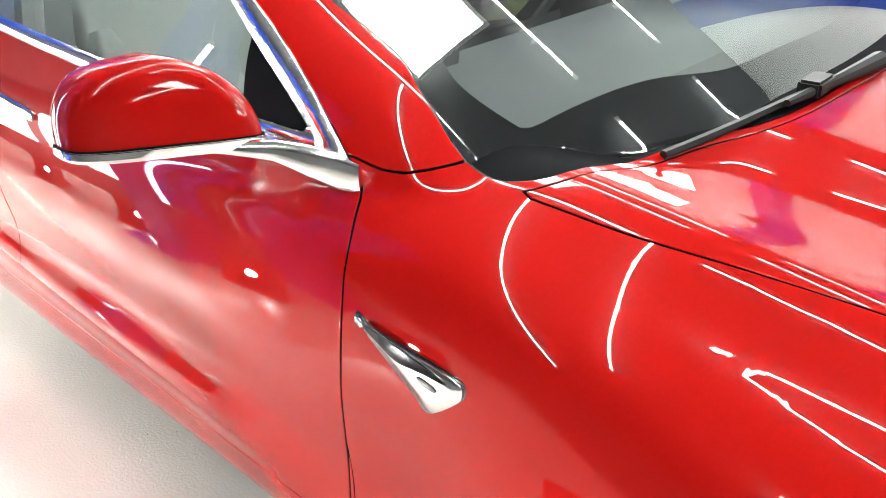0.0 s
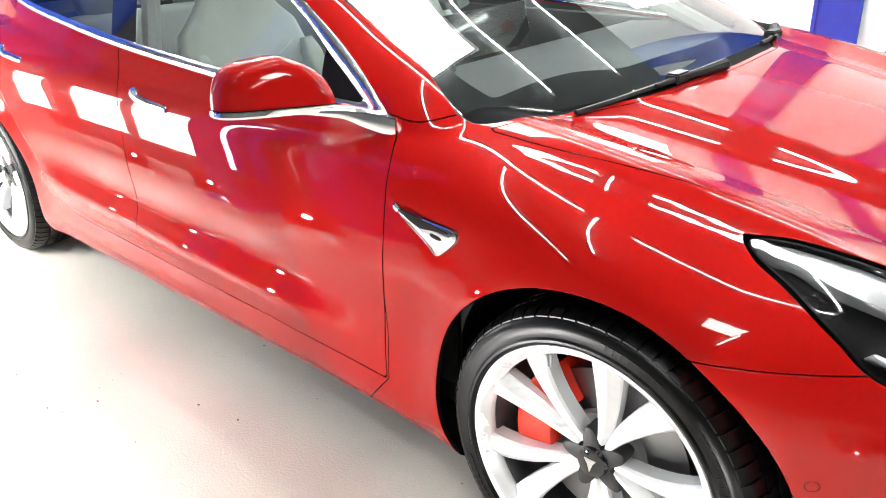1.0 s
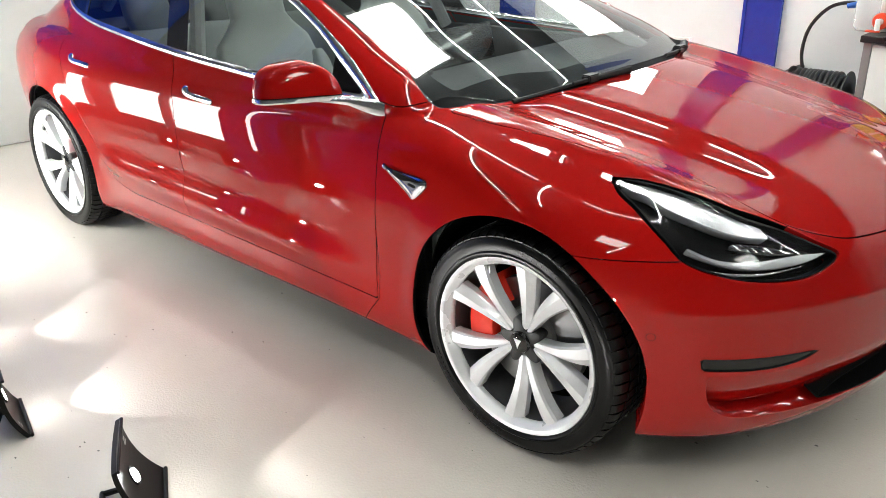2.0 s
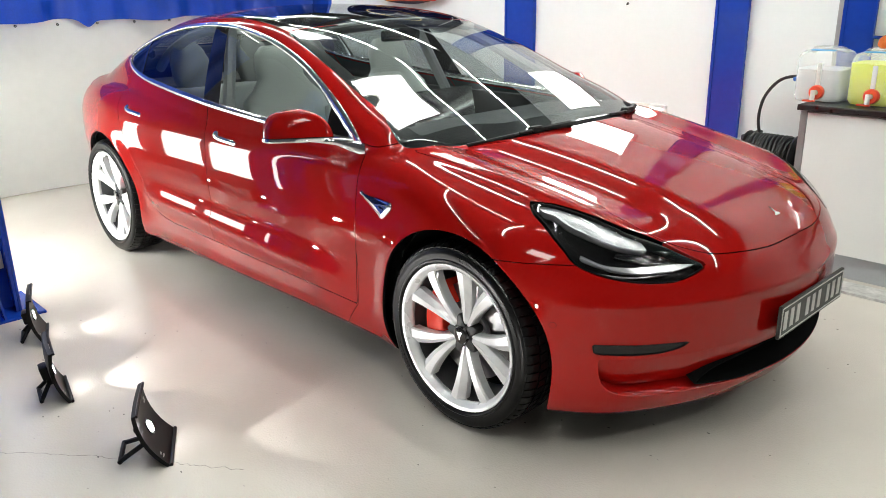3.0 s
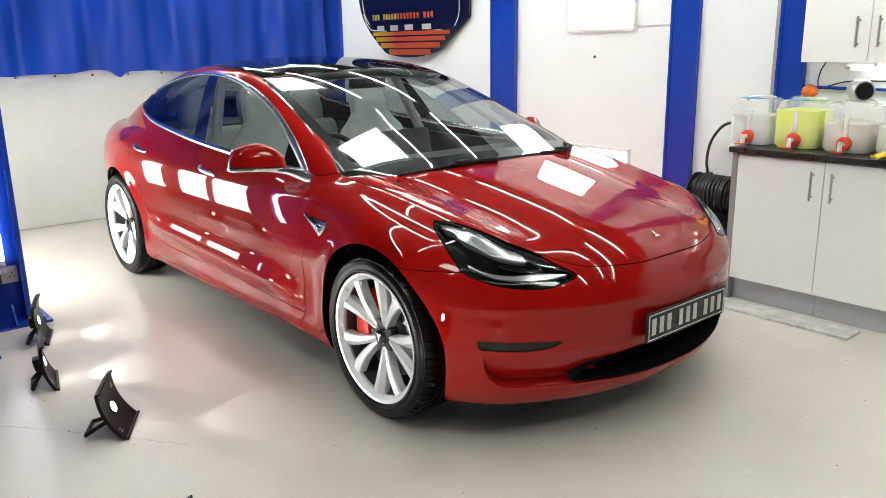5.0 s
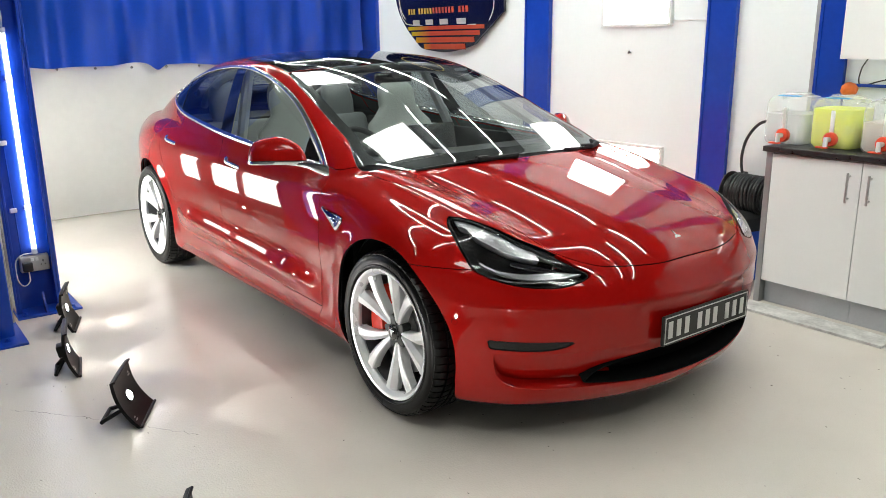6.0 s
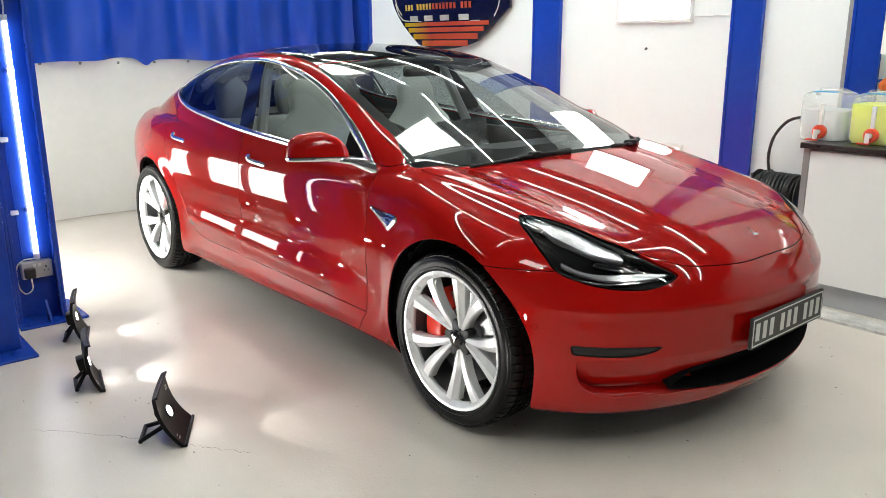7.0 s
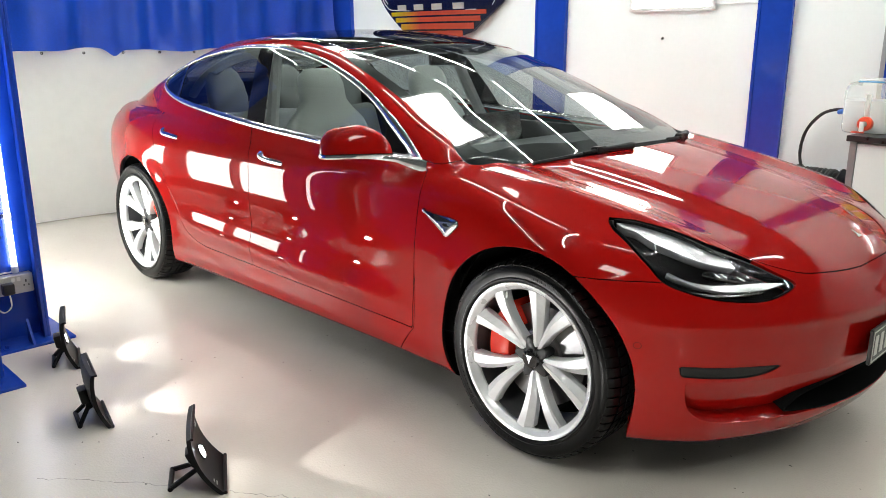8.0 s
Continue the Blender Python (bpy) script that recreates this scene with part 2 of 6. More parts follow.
def smooth_line(points, steps=8, closed=False):
    """A Catmull-Rom line through points."""
    pts = [Vector(p) for p in points]
    n = len(pts)
    out = []
    for i in range(n if closed else n - 1):
        p0, p1, p2, p3 = (pts[(i + k) % n] if closed else pts[min(max(i + k, 0), n - 1)] for k in (-1, 0, 1, 2))
        for s in range(steps):
            t = s / steps
            out.append(0.5 * ((2 * p1) + (p2 - p0) * t + (2 * p0 - 5 * p1 + 4 * p2 - p3) * t * t + (3 * p1 - p0 - 3 * p2 + p3) * t ** 3))
    if not closed:
        out.append(pts[-1])
    return out

# ---------- the bay: floor, walls, ceiling, columns, curtains ----------
WALL_Y, BACK_X, CEIL_Z = 2.0, -3.42, 2.72
X_MAX, Y_MIN = 6.6, -5.2


def structure(name, bm, material, label, category, smooth=False):
    return tagged(finish(name, bm, material, smooth=smooth), label, category, kind="structure")


structure("floor", box(BACK_X - 0.2, X_MAX, Y_MIN, WALL_Y + 0.1, -0.1, 0.0), FLOOR_PAINT, "glossy light grey painted concrete workshop floor", "floor")
structure("ceiling", box(BACK_X - 0.2, X_MAX, Y_MIN, WALL_Y + 0.1, CEIL_Z, CEIL_Z + 0.1), CEILING, "dark plain workshop ceiling carrying LED lights", "ceiling")
structure("wall_north", box(BACK_X - 0.2, X_MAX, WALL_Y, WALL_Y + 0.1, 0, CEIL_Z), WHITE_WALL, "white painted smooth panel wall behind the car", "wall")
structure("wall_west", box(BACK_X - 0.3, BACK_X - 0.2, Y_MIN, WALL_Y, 0, CEIL_Z), WHITE_WALL, "white wall behind the curtains", "wall")
# east and south walls are never in view; added to darken what the paint mirrors
structure("wall_east", box(X_MAX, X_MAX + 0.1, Y_MIN, WALL_Y, 0, CEIL_Z), UNSEEN_WALL, "unseen dark grey end wall, added to keep reflections dark", "wall")
structure("wall_south", box(BACK_X - 0.2, X_MAX, Y_MIN - 0.1, Y_MIN, 0, CEIL_Z), UNSEEN_WALL, "unseen dark grey side wall, added to keep reflections dark", "wall")
structure("wall_partition", box(BACK_X, -1.02, -2.06, -1.98, 0, CEIL_Z), DARK_WALL, "dark partition wall beside the blue columns", "wall")


def flat_column(name, x0, x1, label):
    bm = box(x0, x1, WALL_Y - 0.035, WALL_Y + 0.02, 0, CEIL_Z, 0.004)
    box(x0 - 0.006, x0 + 0.012, WALL_Y - 0.042, WALL_Y - 0.03, 0, CEIL_Z, bm=bm)
    box(x1 - 0.012, x1 + 0.006, WALL_Y - 0.042, WALL_Y - 0.03, 0, CEIL_Z, bm=bm)
    return structure(name, bm, BLUE_STEEL, label, "column", False)


flat_column("column_1", -0.862, -0.60, "glossy blue painted steel column in the white wall")
flat_column("column_2", 0.814, 1.008, "glossy blue painted steel column beside the hose reel")
flat_column("column_3", 1.545, 1.70, "glossy blue painted steel column behind the cupboards")
flat_column("column_4", -3.36, -3.06, "glossy blue painted corner column beside the curtain")
structure("trim_strip", box(1.51, 1.543, WALL_Y - 0.03, WALL_Y - 0.001, 0, CEIL_Z, 0.003), GREY_METAL, "grey galvanised strip beside the blue column", "trim")


def wavy(y0, y1, z0, z1, x, amp, folds, seed, hem=None, nz=26, step=0.02):
    """A hanging cloth with irregular upright folds."""
    rnd = random.Random(seed)
    ph = [rnd.uniform(0, 6.28) for _ in range(6)]
    ny = int((y1 - y0) / step)
    bm = bmesh.new()
    grid = []
    for j in range(nz + 1):
        row = []
        for i in range(ny + 1):
            y = y0 + (y1 - y0) * i / ny
            lo = hem(y) if hem else z0
            z = lo + (z1 - lo) * j / nz
            d = z1 - z
            w = math.sin(y * folds + ph[0] + 0.6 * math.sin(y * 1.7 + ph[1])) + 0.6 * math.sin(y * folds * 1.83 + ph[2] + 0.25 * d) + 0.35 * math.sin(y * folds * 0.41 + ph[3])
            fine = 0.25 * math.sin(z * 5 + y * 4 + ph[4]) + 0.2 * math.sin(z * 9 - y * 7 + ph[5])
            row.append(bm.verts.new((x + amp * (w + fine), y, z)))
        grid.append(row)
    for j in range(nz):
        for i in range(ny):
            bm.faces.new((grid[j][i], grid[j + 1][i], grid[j + 1][i + 1], grid[j][i + 1]))
    bmesh.ops.solidify(bm, geom=bm.faces[:], thickness=0.003)
    return bm


def blue_hem(y):
    return 1.285 - 0.055 * math.exp(-((y + 0.2) / 0.06) ** 2) - 0.012 * math.sin(y * 5.0) + 0.006 * math.sin(y * 13)


white_curtain = finish("white_curtain", wavy(-1.97, 1.84, 0.012, 1.33, -3.335, 0.012, 3.6, 4), WHITE_CLOTH, smooth=True)
tagged(white_curtain, "white vinyl curtain hanging to the floor, lightly creased", "curtain")
for i in range(13):
    y = -1.9 + i * 0.30
    eye = lathe([(0.004, -0.004), (0.010, -0.004), (0.010, 0.004), (0.004, 0.004)], 12, "x", closed=True, centre=(-3.312, y, 1.262))
    part("eyelet", eye, SATIN_BLACK, white_curtain)
blue_curtain = finish("blue_curtain", wavy(-1.97, 1.88, 1.28, CEIL_Z - 0.03, -3.252, 0.040, 12.5, 9, blue_hem), BLUE_CLOTH, smooth=True)
tagged(blue_curtain, "blue vinyl curtain hanging in folds over a white one", "curtain")
rail = finish("curtain_rail", box(-3.345, -3.295, -1.97, 1.9, CEIL_Z - 0.035, CEIL_Z, 0.004), GREY_METAL)
tagged(rail, "grey metal rail that carries the curtains", "curtain rail")


# ---------- columns on the near side: a channel section with a tube light, and a box section ----------
def bolt(x, y, z):
    bm = lathe([(0.0, 0.018), (0.011, 0.018), (0.011, 0.004), (0.02, 0.004), (0.02, 0), (0, 0)], 6, "z", centre=(x, y, z))
    return bm


post = empty("steel_column", pose(-0.80, -1.76, 0))
tagged(post, "glossy blue steel channel column on a bolted base plate", "column")
bm = box(-0.105, -0.093, -0.105, 0.105, 0.014, CEIL_Z, 0.002)
part("web", bm, BLUE_STEEL, post, smooth=False)
for y in (-0.112, 0.112):
    part("flange", box(-0.20, 0.0, y - 0.007, y + 0.007, 0.014, CEIL_Z, 0.003), BLUE_STEEL, post, smooth=False)
for y in (-0.098, 0.098):
    part("lip", box(-0.012, 0.0, y - 0.007, y + 0.007, 0.014, CEIL_Z, 0.002), BLUE_STEEL, post, smooth=False)
part("base_plate", box(-0.30, 0.075, -0.125, 0.205, 0.0, 0.014, 0.003), BLUE_STEEL, post, smooth=False)
for x, y in ((0.045, 0.16), (-0.26, 0.16), (0.045, -0.08)):
    part("bolt", bolt(x, y, 0.014), BLUE_STEEL, post)
part("stiffener", prism([(0.0, 0.014), (0.07, 0.014), (0.0, 0.12)], 0.02, 0.03, "y", bm=bmesh.new()), BLUE_STEEL, post, smooth=False)

near_post = empty("steel_column", pose(-0.53, -2.05, 0))
tagged(near_post, "wide glossy blue steel box column on a bolted base plate", "column")
part("shaft", box(-0.16, 0.09, -0.15, 0.105, 0.014, CEIL_Z, 0.006), BLUE_STEEL, near_post, smooth=False)
part("base_plate", box(-0.2, 0.225, -0.2, 0.145, 0.0, 0.014, 0.003), BLUE_STEEL, near_post, smooth=False)
for x, y in ((0.15, 0.06), (0.15, -0.12)):
    part("bolt", bolt(x, y, 0.014), BLUE_STEEL, near_post)
conduit = finish("conduit_pipe", box(-0.70, -0.672, -1.945, -1.91, 0.0, CEIL_Z, 0.004), GREY_METAL)
tagged(conduit, "grey metal trunking running up between blue columns", "conduit")


# ---------- lights ----------
def led_panel(m, w=0.60, h=0.60, label="white framed square LED panel light", hang=0.0, light=None):
    ob = empty("led_panel_light", m)
    tagged(ob, label, "light", "LED panels")
    bm = bmesh.new()
    t = 0.022
    for x0, x1, y0, y1 in ((-w / 2, w / 2, -h / 2, -h / 2 + t), (-w / 2, w / 2, h / 2 - t, h / 2), (-w / 2, -w / 2 + t, -h / 2 + t, h / 2 - t), (w / 2 - t, w / 2, -h / 2 + t, h / 2 - t)):
        box(x0, x1, y0, y1, 0, 0.03, 0.002, bm=bm)
    part("frame", bm, FRAME_WHITE, ob, smooth=False)
    part("hanger", rod([(0, 0, -hang), (0, 0, 0.004)], 0.006, 6), FRAME_WHITE, ob) if hang else None
    part("diffuser", box(-w / 2 + t, w / 2 - t, -h / 2 + t, h / 2 - t, 0.004, 0.018), light or PANEL_LIGHT, ob, smooth=False)
    return ob


def on_north(x, z):
    return pose(x, WALL_Y - 0.002, z, 90, 0, 0)


def on_south(x, y, z):
    return pose(x, y, z, -90, 0, 0)


led_panel(on_north(0.226, 1.836), label="lit white framed LED panel high on the wall")
led_panel(on_north(0.216, 0.436), label="lit white framed LED panel low on the wall")
for x, w in ((-1.33, 0.58), (-1.99, 0.58), (-2.72, 0.34)):
    led_panel(on_south(x, -1.72, 0.67), w, 0.60, hang=0.262, label="lit white framed LED panel held out from the partition", light=SIDE_PANEL)
for x in (0.21, -1.13):
    led_panel(pose(x, 0.12, CEIL_Z - 0.10, 180, 0, 0), label="lit white framed LED panel hung below the ceiling", hang=0.105)

# unseen fill panels, added to brighten the bumper and the cupboards
for x, y in ((2.2, -2.15), (4.3, -0.7)):
    led_panel(pose(x, y, CEIL_Z - 0.10, 180, 0, 0), 0.60, 0.60, "unseen square LED panel added to light the bumper and cupboards", hang=0.105, light=SIDE_PANEL)


def tube_light(m, length, glow_mat, label, radius=0.012):
    ob = empty("tube_light", m)
    tagged(ob, label, "light", "tube lights")
    part("tube", rod([(-length / 2, 0, 0), (length / 2, 0, 0)], radius, 12), glow_mat, ob)
    for s in (-1, 1):
        part("cap", rod([(s * length / 2, 0, 0), (s * (length / 2 + 0.03), 0, 0)], 0.015, 12), FRAME_WHITE, ob)
        part("clip", box(s * length * 0.3 - 0.012, s * length * 0.3 + 0.012, -0.018, 0.018, 0.0, 0.045, 0.003), FRAME_WHITE, ob, smooth=False)
    return ob


# y 0.95, y 0.1 and (-2.75, 1.40) are unseen fill for cupboards and curtain
TUBE_ROWS = ((-0.42, (-2.75, -1.2, 0.35, 1.95)), (0.62, (-2.75, -1.2, 0.35, 1.95, 3.6)), (1.40, (-2.75, -1.2, 0.35, 1.95)), (0.95, (2.5, 3.9)), (0.1, (2.8, 4.3)), (-0.42, (3.9,)))
for y, row in TUBE_ROWS:
    for x in row:
        tube_light(pose(x, y, CEIL_Z - 0.05), 1.3, TUBE_LIGHT, "one of the lit slim LED ceiling tubes, some added as fill", 0.008)

# the last two are unseen tubes added to brighten the white curtain
for x, y in ((0.42, -1.15), (0.42, -2.50), (1.08, -1.05), (2.55, -2.9), (-2.55, -0.9), (-2.75, 0.9)):
    tube_light(pose(x, y, CEIL_Z - 0.05, 0, 0, 90), 1.3, TUBE_LIGHT, "one of the lit slim LED tubes across the ceiling, some added as fill", 0.008)

post_tube = tube_light(pose(-0.872, -1.735, 0.937, 0, -90, 0), 1.16, POST_TUBE, "lit upright LED tube light clipped inside the blue column")
# ---------- the car's outer form: one smooth closed surface, cut into panels ----------
# x forward, y to the car's left, origin on the floor midway between the axles
AXLE, TYRE_R = 1.4375, 0.336


def curve(xs, ys):
    """A natural cubic spline through a few design points, straight beyond its ends."""
    xs, ys = np.array(xs, float), np.array(ys, float)
    n = len(xs)
    h = np.diff(xs)
    A, b = np.eye(n), np.zeros(n)
    for i in range(1, n - 1):
        A[i, i - 1], A[i, i], A[i, i + 1] = h[i - 1], 2 * (h[i - 1] + h[i]), h[i]
        b[i] = 6 * ((ys[i + 1] - ys[i]) / h[i] - (ys[i] - ys[i - 1]) / h[i - 1])
    m = np.linalg.solve(A, b)
    s0 = (ys[1] - ys[0]) / h[0] - h[0] * m[1] / 6
    s1 = (ys[-1] - ys[-2]) / h[-1] + h[-1] * m[-2] / 6

    def f(x):
        x = np.asarray(x, float)
        i = np.clip(np.searchsorted(xs, x) - 1, 0, n - 2)
        a, c = xs[i + 1] - x, x - xs[i]
        v = (m[i] * a ** 3 + m[i + 1] * c ** 3) / (6 * h[i]) + (ys[i] / h[i] - m[i] * h[i] / 6) * a + (ys[i + 1] / h[i] - m[i + 1] * h[i] / 6) * c
        v = np.where(x < xs[0], ys[0] + s0 * (x - xs[0]), v)
        return np.where(x > xs[-1], ys[-1] + s1 * (x - xs[-1]), v)
    return f


def smax(a, b, k):
    h = np.clip(0.5 + 0.5 * (a - b) / k, 0, 1)
    return b + (a - b) * h + k * h * (1 - h)


def smin(a, b, k):
    return -smax(-a, -b, k)


def ease(a, b, x):
    s = np.clip((x - a) / (b - a), 0, 1)
    return s * s * s * (10 - 15 * s + 6 * s * s)


plan_half = curve([-2.4, -2.0, -1.44, -0.9, 0.0, 0.8, 1.44, 1.8, 2.1], [0.64, 0.790, 0.897, 0.903, 0.897, 0.895, 0.910, 0.893, 0.85])
side_section = curve([0.12, 0.20, 0.30, 0.42, 0.52, 0.60, 0.68, 0.76, 0.82, 0.88, 0.94, 1.02, 1.12], [-0.085, -0.042, -0.024, -0.024, -0.0145, -0.004, 0.0, -0.0040, -0.0135, -0.038, -0.074, -0.125, -0.19])
deck = curve([-2.42, -2.25, -1.9, -1.4, -0.8, -0.28, 0.3, 0.8, 1.1, 1.3, 1.6, 1.9, 2.1, 2.22, 2.32], [0.975, 1.005, 1.022, 1.040, 1.040, 1.02, 1.0, 0.985, 0.963, 0.936, 0.882, 0.812, 0.745, 0.695, 0.64])
nose = curve([0.10, 0.17, 0.24, 0.34, 0.45, 0.55, 0.63, 0.70, 0.78], [2.10, 2.19, 2.235, 2.255, 2.262, 2.26, 2.245, 2.215, 2.15])
tail = curve([0.15, 0.3, 0.55, 0.75, 0.95, 1.06, 1.15], [2.25, 2.36, 2.41, 2.39, 2.33, 2.335, 2.32])
roof_line = curve([-2.2, -1.9, -1.6, -1.3, -1.0, -0.7, -0.45, -0.2, 0.05, 0.3, 0.55, 0.8, 1.05, 1.3, 1.45], [1.005, 1.112, 1.212, 1.303, 1.367, 1.401, 1.409, 1.401, 1.372, 1.319, 1.243, 1.146, 1.036, 0.916, 0.84])
glass_half = curve([-2.2, -1.8, -1.4, -0.9, -0.3, 0.3, 0.9], [0.56, 0.665, 0.748, 0.797, 0.815, 0.808, 0.785])


def body_field(p):
    """Negative inside the car, positive outside."""
    x, y, z = p[..., 0], np.abs(p[..., 1]), p[..., 2]
    fr, re = ease(0.9, 2.0, x), ease(-1.2, -2.2, x)
    # wheel-arch flares and the hollow low in the doors
    r_f, r_r = np.hypot(x - AXLE, z - TYRE_R), np.hypot(x + AXLE, z - TYRE_R)
    flare = 0.013 * np.exp(-((r_f - 0.37) / 0.07) ** 2) + 0.012 * np.exp(-((r_r - 0.37) / 0.08) ** 2)
    hollow = 0.026 * np.exp(-((z - 0.405 + 0.03 * x) / 0.066) ** 2) * ease(-1.15, -0.7, x) * (1 - ease(0.45, 0.95, x))
    half = plan_half(x) + side_section(z) + flare + hollow
    side = (y - half) * 0.97
    top_z = deck(x) - (0.075 + 0.03 * fr) * (y / 0.8) ** 2 * ease(0.5, 1.2, x) - 0.075 * (y / 0.8) ** 2 * (1 - ease(0.5, 1.2, x))
    top_z = top_z + 0.030 * np.exp(-((y - 0.70 + 0.06 * fr) / 0.085) ** 2) * ease(0.55, 1.2, x) * (1 - ease(1.75, 2.25, x))
    top_z = top_z - 0.012 * np.exp(-((y - 0.50 + 0.07 * fr) / 0.10) ** 2) * ease(0.9, 1.3, x) * (1 - ease(1.8, 2.2, x))
    top = (z - top_z) * 0.95
    front = x - nose(z) + 0.42 * y ** 2 + 0.14 * y ** 4
    rear = -x - tail(z) + 0.28 * y ** 2 + 0.16 * y ** 4
    low = smax(side, top, 0.075 + 0.05 * fr)
    # the ridge along the bumper
    ridge = 0.006 * np.exp(-((z - 0.558) / 0.022) ** 2) * ease(1.75, 1.95, x)
    low = smax(low, front, 0.16) - ridge
    low = smax(low, rear, 0.14)
    low = smax(low, 0.155 + 0.02 * re - z, 0.03)
    bend = x + y ** 2 * (0.30 * ease(-0.3, 0.5, x) - 0.25 * ease(-0.5, -1.4, x))
    roof = (z - roof_line(bend) + 0.13 * y ** 2 * (1 - 0.45 * ease(0.6, 1.0, x))) * 0.9
    glass = (y - glass_half(x) + 0.46 * (z - 0.97) + 0.24 * (z - 0.97) ** 2) * 0.9
    cabin = smax(roof, glass, 0.07)
    cabin = smax(smax(cabin, -x - 2.2, 0.02), 0.885 - z, 0.012)
    return smin(low, cabin, 0.008)


def normals_of(p):
    e = 0.002
    g = np.stack([body_field(p + np.array(d) * e) - body_field(p - np.array(d) * e) for d in ((1, 0, 0), (0, 1, 0), (0, 0, 1))], -1)
    return g / np.linalg.norm(g, axis=-1, keepdims=True)


def cast(origin, way, reach=2.0, steps=90):
    """Where rays from inside the car leave it."""
    lo = np.zeros(origin.shape[:-1])
    hi = np.full_like(lo, reach)
    done = np.zeros(lo.shape, bool)
    for s in range(1, steps + 1):
        t = reach * s / steps
        out = (body_field(origin + way * t) > 0) & ~done
        hi[out], lo[out] = t, t - reach / steps
        done |= out
    for _ in range(22):
        mid = (lo + hi) / 2
        out = body_field(origin + way * mid[..., None]) > 0
        hi, lo = np.where(out, mid, hi), np.where(out, lo, mid)
    return origin + way * hi[..., None]


# ---------- sampling the form, and cutting it like sheet metal ----------
def body_sheet():
    phi = np.radians(np.linspace(-90, 90, 211))
    spine = 1.35
    rows_o, rows_d = [], []
    fan = np.radians(np.concatenate([np.linspace(89.4, 60, 30), np.linspace(59, 1.3, 46)]))
    front_fan = np.radians(np.concatenate([np.linspace(89.4, 60, 30), np.linspace(59.2, 0.8, 96)]))
    def ring(x, a):
        o = np.zeros((len(phi), 3))
        o[:, 0], o[:, 2] = x, 0.55
        d = np.stack([np.full_like(phi, math.sin(a)), -np.cos(phi) * math.cos(a), np.sin(phi) * math.cos(a)], -1)
        rows_o.append(o)
        rows_d.append(d)
    for a in fan:
        ring(-spine, -a)
    for x in np.linspace(-spine, spine, 190):
        ring(x, 0.0)
    for a in front_fan[::-1]:
        ring(spine, a)
    P = cast(np.array(rows_o), np.array(rows_d))
    P[:, 0, 1] = P[:, -1, 1] = 0.0
    N = normals_of(P)
    for k in (0, -1):
        N[:, k, 1] = 0
        N[:, k] /= np.linalg.norm(N[:, k], axis=-1, keepdims=True)
    flip = np.array([1, -1, 1])
    V = np.concatenate([P, P[:, -2:0:-1] * flip], 1)
    N = np.concatenate([N, N[:, -2:0:-1] * flip], 1)
    r, c = V.shape[:2]
    F = []
    for i in range(r - 1):
        for j in range(c):
            k = (j + 1) % c
            F.append((i * c + j, i * c + k, (i + 1) * c + k, (i + 1) * c + j))
    F.append(tuple(range(c))[::-1])
    F.append(tuple((r - 1) * c + j for j in range(c)))
    F = [f[::-1] for f in F]
    return V.reshape(-1, 3), N.reshape(-1, 3), F


def split(V, N, F, f):
    """Cuts a sheet where f changes sign: what lies inside (f < 0) and what lies outside."""
    f = np.where(np.abs(f) < 1e-7, 1e-7, f)
    pos = (f > 0).tolist()
    inside, outside, newV, newN, made = [], [], [], [], {}
    base = len(V)
    for face in F:
        s = [pos[i] for i in face]
        if all(s):
            outside.append(face)
        elif not any(s):
            inside.append(face)
        else:
            a, b = [], []
            n = len(face)
            for k in range(n):
                i, j = face[k], face[(k + 1) % n]
                (b if pos[i] else a).append(i)
                if pos[i] != pos[j]:
                    key = (i, j) if i < j else (j, i)
                    if key not in made:
                        w = f[key[0]] / (f[key[0]] - f[key[1]])
                        made[key] = base + len(newV)
                        newV.append(V[key[0]] * (1 - w) + V[key[1]] * w)
                        nn = N[key[0]] * (1 - w) + N[key[1]] * w
                        newN.append(nn / np.linalg.norm(nn))
                    a.append(made[key])
                    b.append(made[key])
            if len(a) > 2:
                inside.append(tuple(a))
            if len(b) > 2:
                outside.append(tuple(b))
    if newV:
        V, N = np.concatenate([V, newV]), np.concatenate([N, newN])
    return compact(V, N, inside), compact(V, N, outside)


def compact(V, N, F):
    if not F:
        return np.zeros((0, 3)), np.zeros((0, 3)), []
    used = np.unique(np.concatenate([np.array(f) for f in F]))
    to = np.full(len(V), -1)
    to[used] = np.arange(len(used))
    to = to.tolist()
    return V[used], N[used], [tuple(to[i] for i in f) for f in F]


def outline(points, steps=6):
    """A closed smooth outline; a point given twice makes a sharp corner."""
    pts = [np.array(p, float) for p in points]
    n = len(pts)
    out = []
    for i in range(n):
        p0, p1, p2, p3 = pts[i - 1], pts[i], pts[(i + 1) % n], pts[(i + 2) % n]
        if np.allclose(p1, p2):
            continue
        if np.allclose(p0, p1):
            p0 = p1 - (p2 - p1)
        if np.allclose(p2, p3):
            p3 = p2 + (p2 - p1)
        for s in range(steps):
            t = s / steps
            out.append(0.5 * (2 * p1 + (p2 - p0) * t + (2 * p0 - 5 * p1 + 4 * p2 - p3) * t * t + (3 * p1 - p0 - 3 * p2 + p3) * t ** 3))
    return np.array(out)


